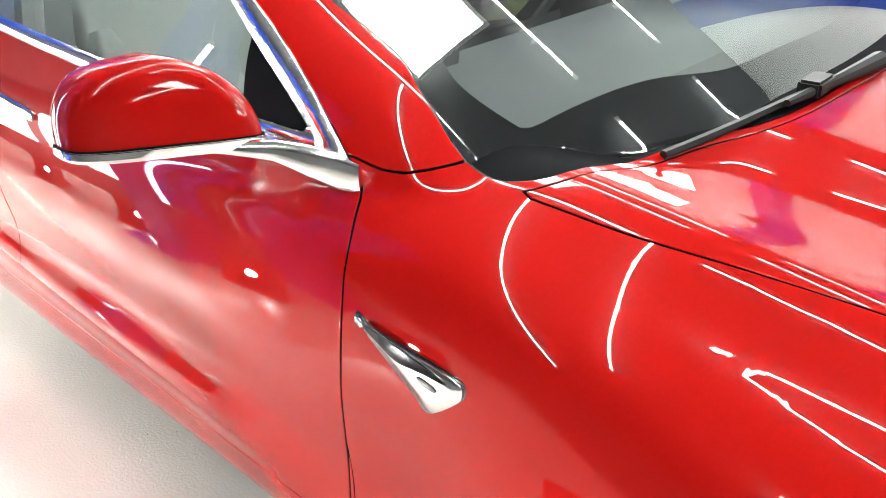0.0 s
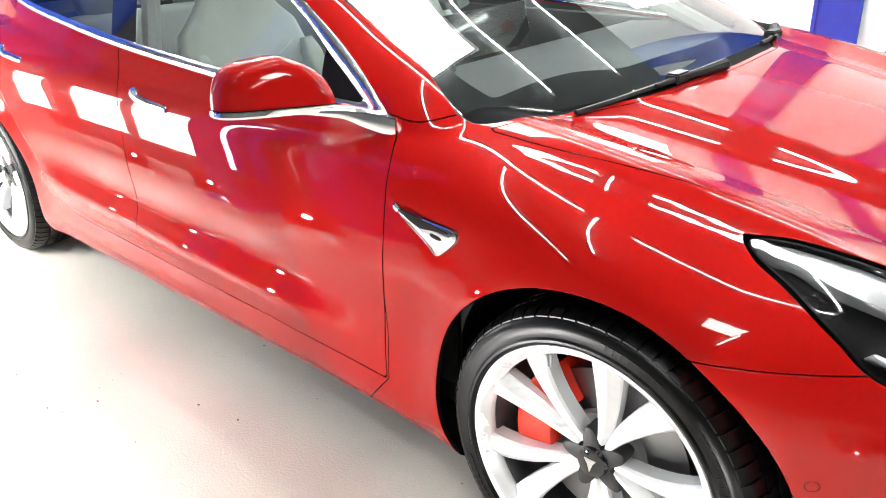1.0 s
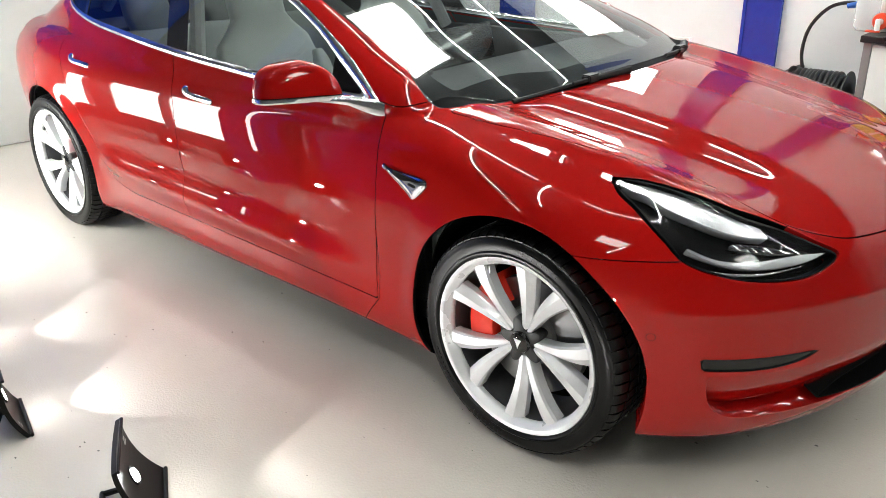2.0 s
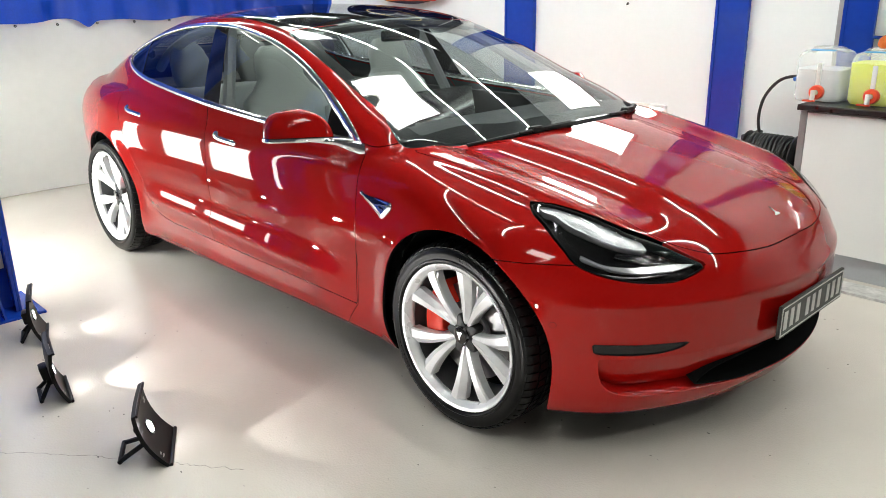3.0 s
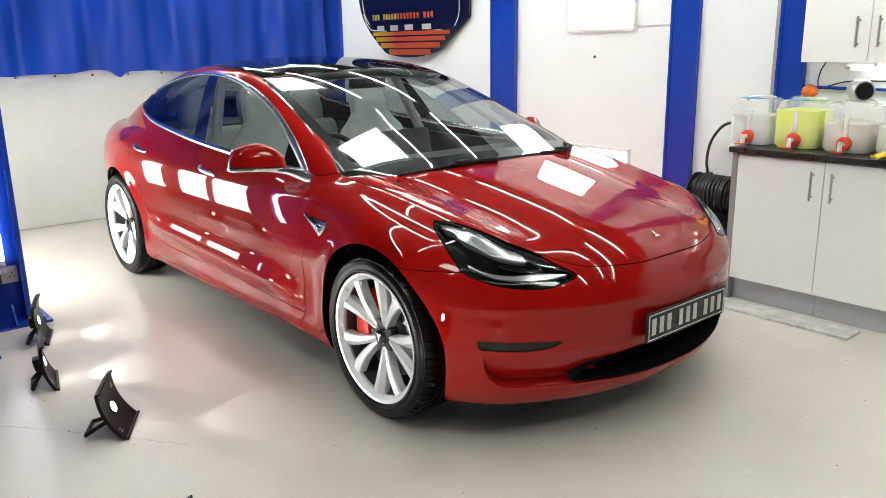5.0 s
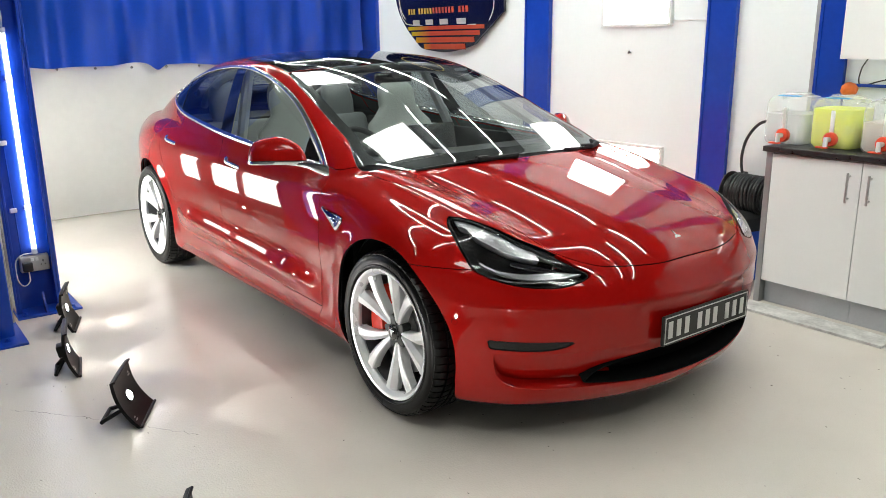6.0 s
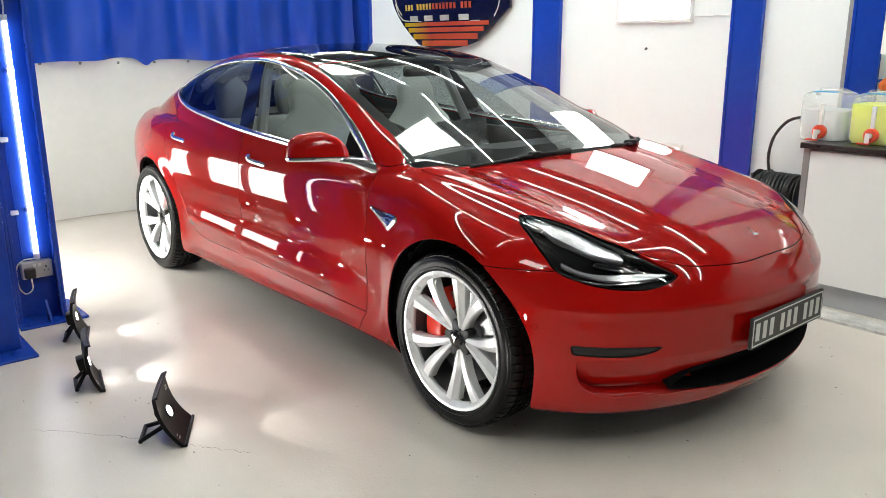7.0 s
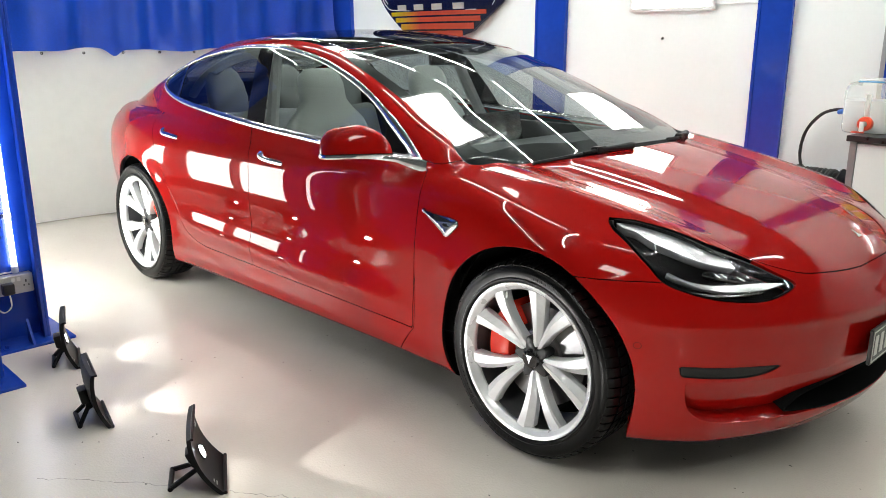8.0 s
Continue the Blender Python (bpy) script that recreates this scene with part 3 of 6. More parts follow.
def signed(P, poly):
    """Signed distance of points to a closed outline, negative inside."""
    a, b = poly, np.roll(poly, -1, 0)
    best = np.full(len(P), 1e9)
    odd = np.zeros(len(P), bool)
    for (ax, ay), (bx, by) in zip(a, b):
        dx, dy = bx - ax, by - ay
        t = np.clip(((P[:, 0] - ax) * dx + (P[:, 1] - ay) * dy) / (dx * dx + dy * dy + 1e-12), 0, 1)
        best = np.minimum(best, np.hypot(P[:, 0] - ax - t * dx, P[:, 1] - ay - t * dy))
        hit = ((ay > P[:, 1]) != (by > P[:, 1])) & (P[:, 0] < dx * (P[:, 1] - ay) / (dy if dy else 1e-12) + ax)
        odd ^= hit
    return np.where(odd, -best, best)


def side_f(V, poly, inner=0.3):
    return np.maximum(signed(V[:, [0, 2]], poly), inner - np.abs(V[:, 1]))


def top_f(V, poly, floor_z):
    return np.maximum(signed(np.stack([V[:, 0], np.abs(V[:, 1])], -1), poly), floor_z - V[:, 2])


def front_f(V, poly, x_min):
    return np.maximum(signed(np.stack([np.abs(V[:, 1]), V[:, 2]], -1), poly), x_min - V[:, 0])


def take(sheet, f, gap=0.004):
    """A panel out of the sheet, with a shut line round it; returns panel and rest."""
    V, N, F = sheet
    fa = f(V)
    panel, rest = split(V, N, F, fa + gap / 2)
    V, N, F = rest
    if gap:
        _, rest = split(V, N, F, f(V) - gap / 2)
    return panel, rest


def refined(sheet):
    """The same sheet with each face split in four, for finer cuts."""
    V, N, F = sheet
    newV, newN, made, out = [], [], {}, []
    base = len(V)
    def point(ids):
        key = tuple(sorted(ids))
        if key not in made:
            made[key] = base + len(newV)
            n = N[list(ids)].sum(0)
            newV.append(V[list(ids)].mean(0))
            newN.append(n / np.linalg.norm(n))
        return made[key]
    for f in F:
        n = len(f)
        c = point(f)
        for k in range(n):
            out.append((f[k], point((f[k], f[(k + 1) % n])), c, point((f[k - 1], f[k]))))
    return np.concatenate([V, newV]), np.concatenate([N, newN]), out


def sided(sheet, sign):
    V, N, F = sheet
    keep = [f for f in F if V[list(f), 1].mean() * sign > 0]
    return compact(V, N, keep)


def sheet_part(name, sheet, material, parent, label="", depth=0.012, lift=0.0, rim=True, origin=(0, 0, 0), edge_material=None):
    """A sheet-metal part: the outer skin, a rounded edge and a flange turned inwards."""
    V, N, F = sheet
    if not F:
        return None
    V = V + N * lift
    verts, norms, faces = [V], [N], list(F)
    turned = []
    if rim:
        have = set()
        for f in F:
            n = len(f)
            for k in range(n):
                have.add((f[k], f[(k + 1) % n]))
        edge = [(i, j) for i, j in have if (j, i) not in have]
        out = np.zeros_like(V)
        for i, j in edge:
            d = np.cross(V[j] - V[i], N[i] + N[j])
            out[i] += d
            out[j] += d
        ids = sorted({i for e in edge for i in e})
        to = {i: k for k, i in enumerate(ids)}
        o = out[ids] / (np.linalg.norm(out[ids], axis=1, keepdims=True) + 1e-9)
        n0, p0 = N[ids], V[ids]
        b = len(V)
        m = len(ids)
        verts += [p0 + o * 0.0009 - n0 * 0.0012, p0 + o * 0.0009 - n0 * depth]
        norms += [(o + 0.5 * n0) / np.linalg.norm(o + 0.5 * n0, axis=1, keepdims=True), o]
        for i, j in edge:
            faces.append((i, b + to[i], b + to[j], j)[::1])
            turned.append(len(faces))
            faces.append((b + to[i], b + m + to[i], b + m + to[j], b + to[j]))
    verts, norms = np.concatenate(verts) - np.array(origin), np.concatenate(norms)
    me = bpy.data.meshes.new(name)
    me.from_pydata(verts.tolist(), [], faces)
    me.polygons.foreach_set("use_smooth", [True] * len(me.polygons))
    me.normals_split_custom_set_from_vertices(norms.tolist())
    me.materials.append(material)
    if edge_material:
        me.materials.append(edge_material)
        for i in turned:
            me.polygons[i].material_index = 1
    ob = new(name, me)
    if parent:
        ob.parent = parent
        ob.location = origin
    if label:
        tagged(ob, label)
    if material in (GLASS, REAR_TINT, DARK_GLASS, LENS):
        ob.visible_shadow = False
    return ob


# ---------- outlines of the panels (x-z for the sides, x-y for the top, y-z for the nose) ----------
DLO = outline([(0.885, 0.912), (0.885, 0.912), (0.773, 0.983), (0.596, 1.077), (0.355, 1.185), (0.108, 1.263), (-0.139, 1.310), (-0.366, 1.332), (-0.637, 1.330), (-0.946, 1.298), (-1.228, 1.236), (-1.40, 1.172), (-1.445, 1.125), (-1.36, 1.075), (-1.099, 1.028), (-0.719, 0.995), (-0.266, 0.962), (0.22, 0.936), (0.6, 0.918)])
WINDSCREEN = outline([(1.272, 0.0), (1.262, 0.151), (1.238, 0.331), (1.178, 0.476), (1.140, 0.60), (1.112, 0.700), (1.070, 0.736), (1.03, 0.742), (0.986, 0.736), (0.902, 0.706), (0.814, 0.676), (0.536, 0.650), (0.246, 0.618), (0.10, 0.592), (0.10, 0.592), (0.17, 0.35), (0.20, 0.0), (0.20, -0.2), (1.272, -0.2)])
ROOF_GLASS = outline([(0.196, 0.0), (0.166, 0.35), (0.094, 0.588), (0.094, 0.588), (-0.2, 0.573), (-0.52, 0.562), (-0.52, 0.562), (-0.50, 0.3), (-0.50, 0.0), (-0.50, -0.2), (0.196, -0.2)])
REAR_GLASS = outline([(-0.545, 0.0), (-0.545, 0.3), (-0.565, 0.560), (-0.565, 0.560), (-1.0, 0.548), (-1.4, 0.505), (-1.62, 0.46), (-1.62, 0.46), (-1.74, 0.25), (-1.77, 0.0), (-1.77, -0.2), (-0.545, -0.2)])
HOOD = outline([(2.19, 0.0), (2.18, 0.18), (2.135, 0.345), (2.076, 0.452), (1.96, 0.545), (1.75, 0.600), (1.535, 0.655), (1.338, 0.706), (1.221, 0.733), (1.088, 0.748), (1.088, 0.748), (1.128, 0.700), (1.156, 0.60), (1.194, 0.476), (1.253, 0.331), (1.277, 0.151), (1.287, 0.0), (1.287, -0.2), (2.19, -0.2)])
HEADLAMP = outline([(1.612, 0.818), (1.612, 0.818), (1.70, 0.814), (1.83, 0.788), (1.976, 0.727), (2.068, 0.680), (2.106, 0.655), (2.10, 0.635), (2.068, 0.622), (1.998, 0.630), (1.93, 0.648), (1.863, 0.675), (1.806, 0.718), (1.73, 0.762), (1.652, 0.794)])
BUMPER = np.array([(1.45, -0.2), (1.45, 0.668), (1.86, 0.678), (1.98, 0.70), (2.06, 0.80), (2.6, 0.9), (2.6, -0.2)])
FOG_SLOT = outline([(1.925, 0.437), (1.925, 0.437), (2.02, 0.435), (2.128, 0.431), (2.128, 0.431), (2.105, 0.408), (2.054, 0.396), (1.93, 0.400), (1.93, 0.400)])
INTAKE = outline([(0.515, 0.262), (0.515, 0.262), (0.45, 0.322), (0.28, 0.358), (0.14, 0.366), (0.0, 0.369), (-0.2, 0.369), (-0.2, 0.236), (0.0, 0.236), (0.258, 0.238), (0.42, 0.250)])
SCALLOP = outline([(0.772, 0.386), (0.772, 0.386), (0.770, 0.340), (0.757, 0.292), (0.722, 0.260), (0.67, 0.249), (0.60, 0.246), (0.30, 0.246), (0.0, 0.246), (-0.2, 0.246), (-0.2, 0.40), (0.0, 0.40), (0.30, 0.395), (0.60, 0.388)])
DOOR_F = outline([(0.894, 0.909), (0.894, 0.909), (0.930, 0.837), (0.925, 0.716), (0.908, 0.60), (0.878, 0.42), (0.874, 0.296), (0.874, 0.296), (0.45, 0.304), (0.0, 0.312), (-0.245, 0.316), (-0.245, 0.316), (-0.222, 0.55), (-0.210, 0.75), (-0.235, 0.86), (-0.30, 1.0), (-0.30, 1.0), (-0.2, 1.1), (0.6, 1.02), (0.70, 0.97)])
DOOR_R = outline([(-0.245, 0.316), (-0.245, 0.316), (-0.5, 0.320), (-0.72, 0.326), (-0.87, 0.372), (-0.95, 0.475), (-1.055, 0.65), (-1.18, 0.83), (-1.26, 0.93), (-1.31, 1.06), (-1.31, 1.06), (-1.0, 1.15), (-0.30, 1.08), (-0.30, 1.0), (-0.235, 0.86), (-0.210, 0.75), (-0.222, 0.55)])
FENDER = np.array([(0.70, 0.1), (0.88, 0.30), (0.90, 0.6), (0.80, 0.90), (0.82, 0.929), (0.872, 0.9275), (0.916, 0.921), (0.95, 0.922), (0.976, 0.928), (1.02, 0.94), (1.2, 1.1), (2.3, 1.1), (2.3, 0.1)])
TRUNK = outline([(-1.80, 0.0), (-1.78, 0.30), (-1.70, 0.50), (-1.70, 0.50), (-1.95, 0.60), (-2.25, 0.64), (-2.6, 0.66), (-2.6, -0.2), (-1.80, -0.2)])
TAIL_LAMP = outline([(-1.95, 0.93), (-1.95, 0.93), (-2.15, 0.96), (-2.40, 0.95), (-2.6, 0.94), (-2.6, 0.84), (-2.35, 0.82), (-2.15, 0.86)])

car = empty("car")
tagged(car, "glossy deep red saloon car with black glass roof, silver wheels", "car")
sheet = body_sheet()
for cx in (AXLE, -AXLE):
    arch = outline([(cx + 0.388 * math.cos(a), TYRE_R + 0.388 * math.sin(a)) for a in np.linspace(0, 2 * math.pi, 48, endpoint=False)], 2)
    _, sheet = take(sheet, lambda V: side_f(V, arch, 0.52), 0)
pan, sheet = take(sheet, lambda V: V[:, 2] - 0.172, 0)
sheet_part("underbody", pan, DEEP_BLACK, car, "black flat underbody", rim=False)
glazing, sheet = take(sheet, lambda V: side_f(V, DLO, 0.45), 0.003)
panels = {}
for key, f, gap in (
    ("windscreen", lambda V: top_f(V, WINDSCREEN, 0.86), 0.004),
    ("roof_glass", lambda V: top_f(V, ROOF_GLASS, 1.0), 0.004),
    ("rear_window", lambda V: top_f(V, REAR_GLASS, 0.98), 0.004),
    ("bonnet", lambda V: top_f(V, HOOD, 0.55), 0.0038),
    ("headlamp_lens", lambda V: side_f(V, HEADLAMP, 0.3), 0.004),
    ("fog_slot", lambda V: side_f(V, FOG_SLOT, 0.3), 0.0),
    ("intake", lambda V: front_f(V, INTAKE, 1.8), 0.0),
    ("bumper_scallop", lambda V: front_f(V, SCALLOP, 1.85), 0.0),
    ("front_door", lambda V: side_f(V, DOOR_F, 0.5), 0.005),
    ("rear_door", lambda V: side_f(V, DOOR_R, 0.5), 0.005),
    ("boot_lid", lambda V: top_f(V, TRUNK, 0.80), 0.005),
    ("tail_lamp", lambda V: side_f(V, TAIL_LAMP, 0.35), 0.004),
    ("front_bumper", lambda V: signed(V[:, [0, 2]], BUMPER), 0.004),
    ("front_wing", lambda V: side_f(V, FENDER, 0.25), 0.004),
):
    panels[key], sheet = take(sheet, f, gap)

part_labels = {"bonnet": "glossy red bonnet with raised edges", "front_bumper": "glossy red front bumper"}
for key in ("bonnet", "front_bumper", "boot_lid"):
    sheet_part(key, panels[key], PAINT, car, part_labels.get(key, ""), depth=0.065 if key == "front_bumper" else 0.012, edge_material=None if key == "front_bumper" else DEEP_BLACK)


def hollowed(sheet):
    """The hollow low in the bumper: none at its top, deepest above the lip."""
    V, N, F = sheet
    def d(P):
        return 0.050 * np.clip((0.396 - P[:, 2]) / 0.135, 0, 1.2) ** 1.35 * (1 - 0.35 * ease(0.5, 0.25, np.abs(P[:, 1])))
    e = 0.001
    g = np.stack([np.zeros(len(V)), d(V + np.array((0, e, 0))) - d(V - np.array((0, e, 0))), d(V + np.array((0, 0, e))) - d(V - np.array((0, 0, e)))], -1) / (2 * e)
    n = N + g
    return V - N * d(V)[:, None], n / np.linalg.norm(n, axis=1, keepdims=True), F


sheet_part("bumper_hollow", hollowed(panels["bumper_scallop"]), PAINT, car, "red hollow low in the front bumper", depth=0.03)
doors = {}
for key in ("front_door", "rear_door", "front_wing"):
    for sign in (-1, 1):
        doors[key, sign] = sheet_part(key, sided(panels[key], sign), PAINT, car, edge_material=DEEP_BLACK)
sheet_part("body_side", sheet, PAINT, car, "red roof rails, sills and rear quarters", edge_material=DEEP_BLACK)
for (key, sign), ob in doors.items():
    if key != "front_wing":
        sheet_part("door_lining", sided(panels[key], sign), CABIN_DARK, ob, "dark inner door lining", lift=-0.022, rim=False)
sheet_part("boot_lining", panels["boot_lid"], CABIN_DARK, car, "dark inner boot lining", lift=-0.020, rim=False)
sheet_part("headlining", sheet, CABIN_DARK, car, "dark inner lining of the roof rails", lift=-0.026, rim=False)
tail_red = plain("tail_lamp_red", (0.30, 0.006, 0.008), 0.08, coat=1.0)
for sign in (-1, 1):
    sheet_part("tail_lamp", sided(panels["tail_lamp"], sign), tail_red, car)
# where the screen meets the scuttle a black plastic trim takes over from the glass
V, N, F = panels["windscreen"]
scuttle, panels["windscreen"] = split(V, N, F, np.maximum(N[:, 0] - 0.35, 0.95 - V[:, 0]))
sheet_part("scuttle_trim", scuttle, SCUTTLE, car, "matt black trim below the windscreen", rim=False, lift=-0.003)
sheet_part("windscreen", panels["windscreen"], GLASS, car, "clear curved windscreen", rim=False, lift=-0.002)
sheet_part("roof_glass", panels["roof_glass"], DARK_GLASS, car, "black tinted glass roof", rim=False)
sheet_part("rear_window", panels["rear_window"], REAR_TINT, car, "dark tinted rear window", rim=False)

# black printed border inside the windscreen's edge
def border(V):
    w = signed(np.stack([V[:, 0], np.abs(V[:, 1])], -1), WINDSCREEN)
    top_band = V[:, 0] - (0.24 - 0.20 * V[:, 1] ** 2)
    return np.maximum(-(w + 0.050 + 0.055 * ease(0.88, 1.10, V[:, 0])), -top_band)
frit, _ = split(*panels["windscreen"], border(panels["windscreen"][0]))
sheet_part("windscreen_border", frit, FRIT, car, rim=False, lift=-0.006)

# side windows: chrome surround, panes, black pillars
def surround_width(V):
    return 0.015 + 0.009 * ease(1.12, 1.00, V[:, 2])


def crowned(sheet, f, k, least=-1.0):
    """Turns a strip's normals outwards at its edges, so that it shines like a rounded bead."""
    V, N, F = sheet
    if not F:
        return sheet
    e = 0.0015
    g = np.stack([f(V + d) - f(V - d) for d in (np.array((e, 0, 0)), np.array((0, 0, 0)), np.array((0, 0, e)))], -1)
    g /= np.linalg.norm(g, axis=1, keepdims=True) + 1e-9
    u = np.clip(1 + f(V), least, 1)
    N = N + k * u[:, None] * g
    return V, N / np.linalg.norm(N, axis=1, keepdims=True), F


pane_area, chrome = split(*glazing, side_f(glazing[0], DLO, 0.45) + surround_width(glazing[0]))
chrome = crowned(chrome, lambda V: side_f(V, DLO, 0.45) / (0.5 * surround_width(V)), 0.9)
B_PILLAR = np.array([(-0.318, 0.93), (-0.375, 1.06), (-0.50, 1.36), (-0.375, 1.36), (-0.24, 1.10), (-0.15, 0.90), (-0.30, 0.90)])
QUARTER_BAR = np.array([(-1.135, 0.95), (-1.235, 1.30), (-1.21, 1.30), (-1.11, 0.95)])
SAIL = np.array([(0.665, 0.86), (0.60, 1.12), (1.1, 1.12), (1.1, 0.86)])
pillar, pane_area = take(pane_area, lambda V: side_f(V, B_PILLAR, 0.4), 0.003)
bar, pane_area = take(pane_area, lambda V: side_f(V, QUARTER_BAR, 0.4), 0.0)
sail, pane_area = take(pane_area, lambda V: side_f(V, SAIL, 0.4), 0.0)
for sign in (-1, 1):
    sheet_part("window_surround", sided(chrome, sign), CHROME, car, "bright chrome window surround", depth=0.012, lift=0.003)
    sheet_part("door_pillar", sided(pillar, sign), GLOSS_BLACK, car, "gloss black door pillar", rim=False, lift=-0.001)
    sheet_part("window_bar", sided(bar, sign), GLOSS_BLACK, car, rim=False, lift=-0.001)
    sheet_part("mirror_sail", sided(sail, sign), SCUTTLE, car, rim=False, lift=-0.001)
    V, N, F = sided(pane_area, sign)
    cx = [V[list(f), 0].mean() for f in F]
    for nm, lo, hi, mt in (("front_side_window", -0.35, 1, GLASS), ("rear_side_window", -1.2, -0.35, REAR_TINT), ("quarter_window", -2, -1.2, DARK_GLASS)):
        sheet_part(nm, compact(V, N, [f for f, c in zip(F, cx) if lo < c <= hi]), mt, car, rim=False, lift=-0.004)


# ---------- wheel housings ----------
for cx in (AXLE, -AXLE):
    for sign in (-1, 1):
        bm = bmesh.new()
        arc = [radians(a) for a in range(-22, 203, 8)]
        grid = [[bm.verts.new((cx + r * math.cos(a), sign * (y if y < 0.6 else 0.79 + 0.06 * max(0.0, math.sin(a))), TYRE_R + r * math.sin(a))) for a in arc] for r, y in ((0.392, 0.85), (0.392, 0.50), (0.398, 0.496), (0.398, 0.85))]
        for p, q in zip(grid, grid[1:] + grid[:1]):
            for k in range(len(arc) - 1):
                bm.faces.new((p[k], p[k + 1], q[k + 1], q[k]))
        prism([(cx + 0.394 * math.cos(a), TYRE_R + 0.394 * math.sin(a)) for a in arc], *sorted((sign * 0.496, sign * 0.486)), "y", bm=bm)
        part("wheel_housing", bm, DEEP_BLACK, car, "black wheel arch lining")


# ---------- wheels: five pairs of turbine spokes ----------
def tyre_mesh():
    prof = [(0.2652, 0.098), (0.2670, 0.111), (0.274, 0.1185), (0.279, 0.1185), (0.283, 0.1150), (0.300, 0.1175), (0.314, 0.114), (0.322, 0.106), (0.327, 0.096), (0.3285, 0.084), (0.329, 0.0)]
    return lathe(prof + [(r, -a) for r, a in prof[-2::-1]], 180, "y", closed=True)


def tread_mesh():
    bm = bmesh.new()
    # tread: shoulder blocks with slanted grooves, and three ribs of shorter blocks between
    def block(edge, t0, t1, slant):
        tops, feet = [], []
        for a, r in edge:
            ts, bs_ = [], []
            for t in (t0, t1):
                q = t + slant * abs(a)
                ts.append(bm.verts.new((r * math.cos(q), a, r * math.sin(q))))
                bs_.append(bm.verts.new(((r - 0.009) * math.cos(q), a, (r - 0.009) * math.sin(q))))
            tops.append(ts)
            feet.append(bs_)
        for p, q, u, v in zip(tops, tops[1:], feet, feet[1:]):
            bm.faces.new((p[0], p[1], q[1], q[0]))
            bm.faces.new((p[0], q[0], v[0], u[0]))
            bm.faces.new((p[1], u[1], v[1], q[1]))
        for p, u in ((tops[0], feet[0]), (tops[-1], feet[-1])):
            bm.faces.new((p[0], u[0], u[1], p[1]))
    count = 66
    for k in range(count):
        t0, t1 = 2 * math.pi * k / count, 2 * math.pi * (k + 0.80) / count
        for sgn in (-1, 1):
            block([(sgn * 0.060, 0.3365), (sgn * 0.084, 0.3355), (sgn * 0.097, 0.3320), (sgn * 0.108, 0.3235)], t0, t1, 0.45)
            block([(sgn * 0.018, 0.3370), (sgn * 0.051, 0.3368)], t0 + 0.03, t1 + 0.035, -0.5)
        block([(-0.009, 0.3370), (0.009, 0.3370)], t0, t1 + 0.01, 0.0)
    bmesh.ops.recalc_face_normals(bm, faces=bm.faces[:])
    return bm


def sidewall_relief():
    """Raised blocks round the sidewall, where the maker's lettering stands."""
    bm = bmesh.new()
    for start in (20, 62, 200, 242):
        for n in range(8):
            t = radians(start + n * 3.1)
            w = radians(1.0)
            vs = []
            for rr in (0.290, 0.304):
                for s in (-w, w):
                    vs.append((rr * math.cos(t + s), rr * math.sin(t + s)))
            for face_y in (-0.1182,):
                q = [bm.verts.new((vs[m][0], face_y, vs[m][1])) for m in (0, 1, 3, 2)]
                b = [bm.verts.new((vs[m][0], face_y + 0.003, vs[m][1])) for m in (0, 1, 3, 2)]
                bm.faces.new(q)
                for m in range(4):
                    bm.faces.new((q[m], b[m], b[(m + 1) % 4], q[(m + 1) % 4]))
    bmesh.ops.recalc_face_normals(bm, faces=bm.faces[:])
    return bm


def spoke_mesh(side):
    """One blade of a pair; side says to which way it leans off the pair's middle."""
    bm = bmesh.new()
    rows = []
    for k in range(9):
        s = k / 8
        r = 0.044 + 0.203 * s
        ang = side * (0.14 + 0.150 * s - 0.012 * math.sin(math.pi * s))
        w = 0.022 + 0.042 * s ** 1.15
        y = -0.066 - 0.030 * math.sin(s * math.pi / 2)
        c, sn = math.cos(ang), math.sin(ang)
        tang = np.array((-sn, 0, c)) * side
        mid = np.array((r * c, 0, r * sn))
        sec = []
        for u, d in ((-0.5, 0.042), (-0.52, 0.018), (-0.46, 0.0145), (-0.10, 0.0), (0.40, 0.002), (0.5, 0.009), (0.46, 0.042)):
            p = mid + tang * (u * w)
            sec.append(bm.verts.new((p[0], y + d, p[2])))
        rows.append(sec)
    for a, b in zip(rows, rows[1:]):
        for m in range(len(a) - 1):
            bm.faces.new((a[m], a[m + 1], b[m + 1], b[m]))
        bm.faces.new((a[-1], a[0], b[0], b[-1]))
    bm.faces.new(rows[0])
    bm.faces.new(rows[-1])
    bmesh.ops.recalc_face_normals(bm, faces=bm.faces[:])
    return bm


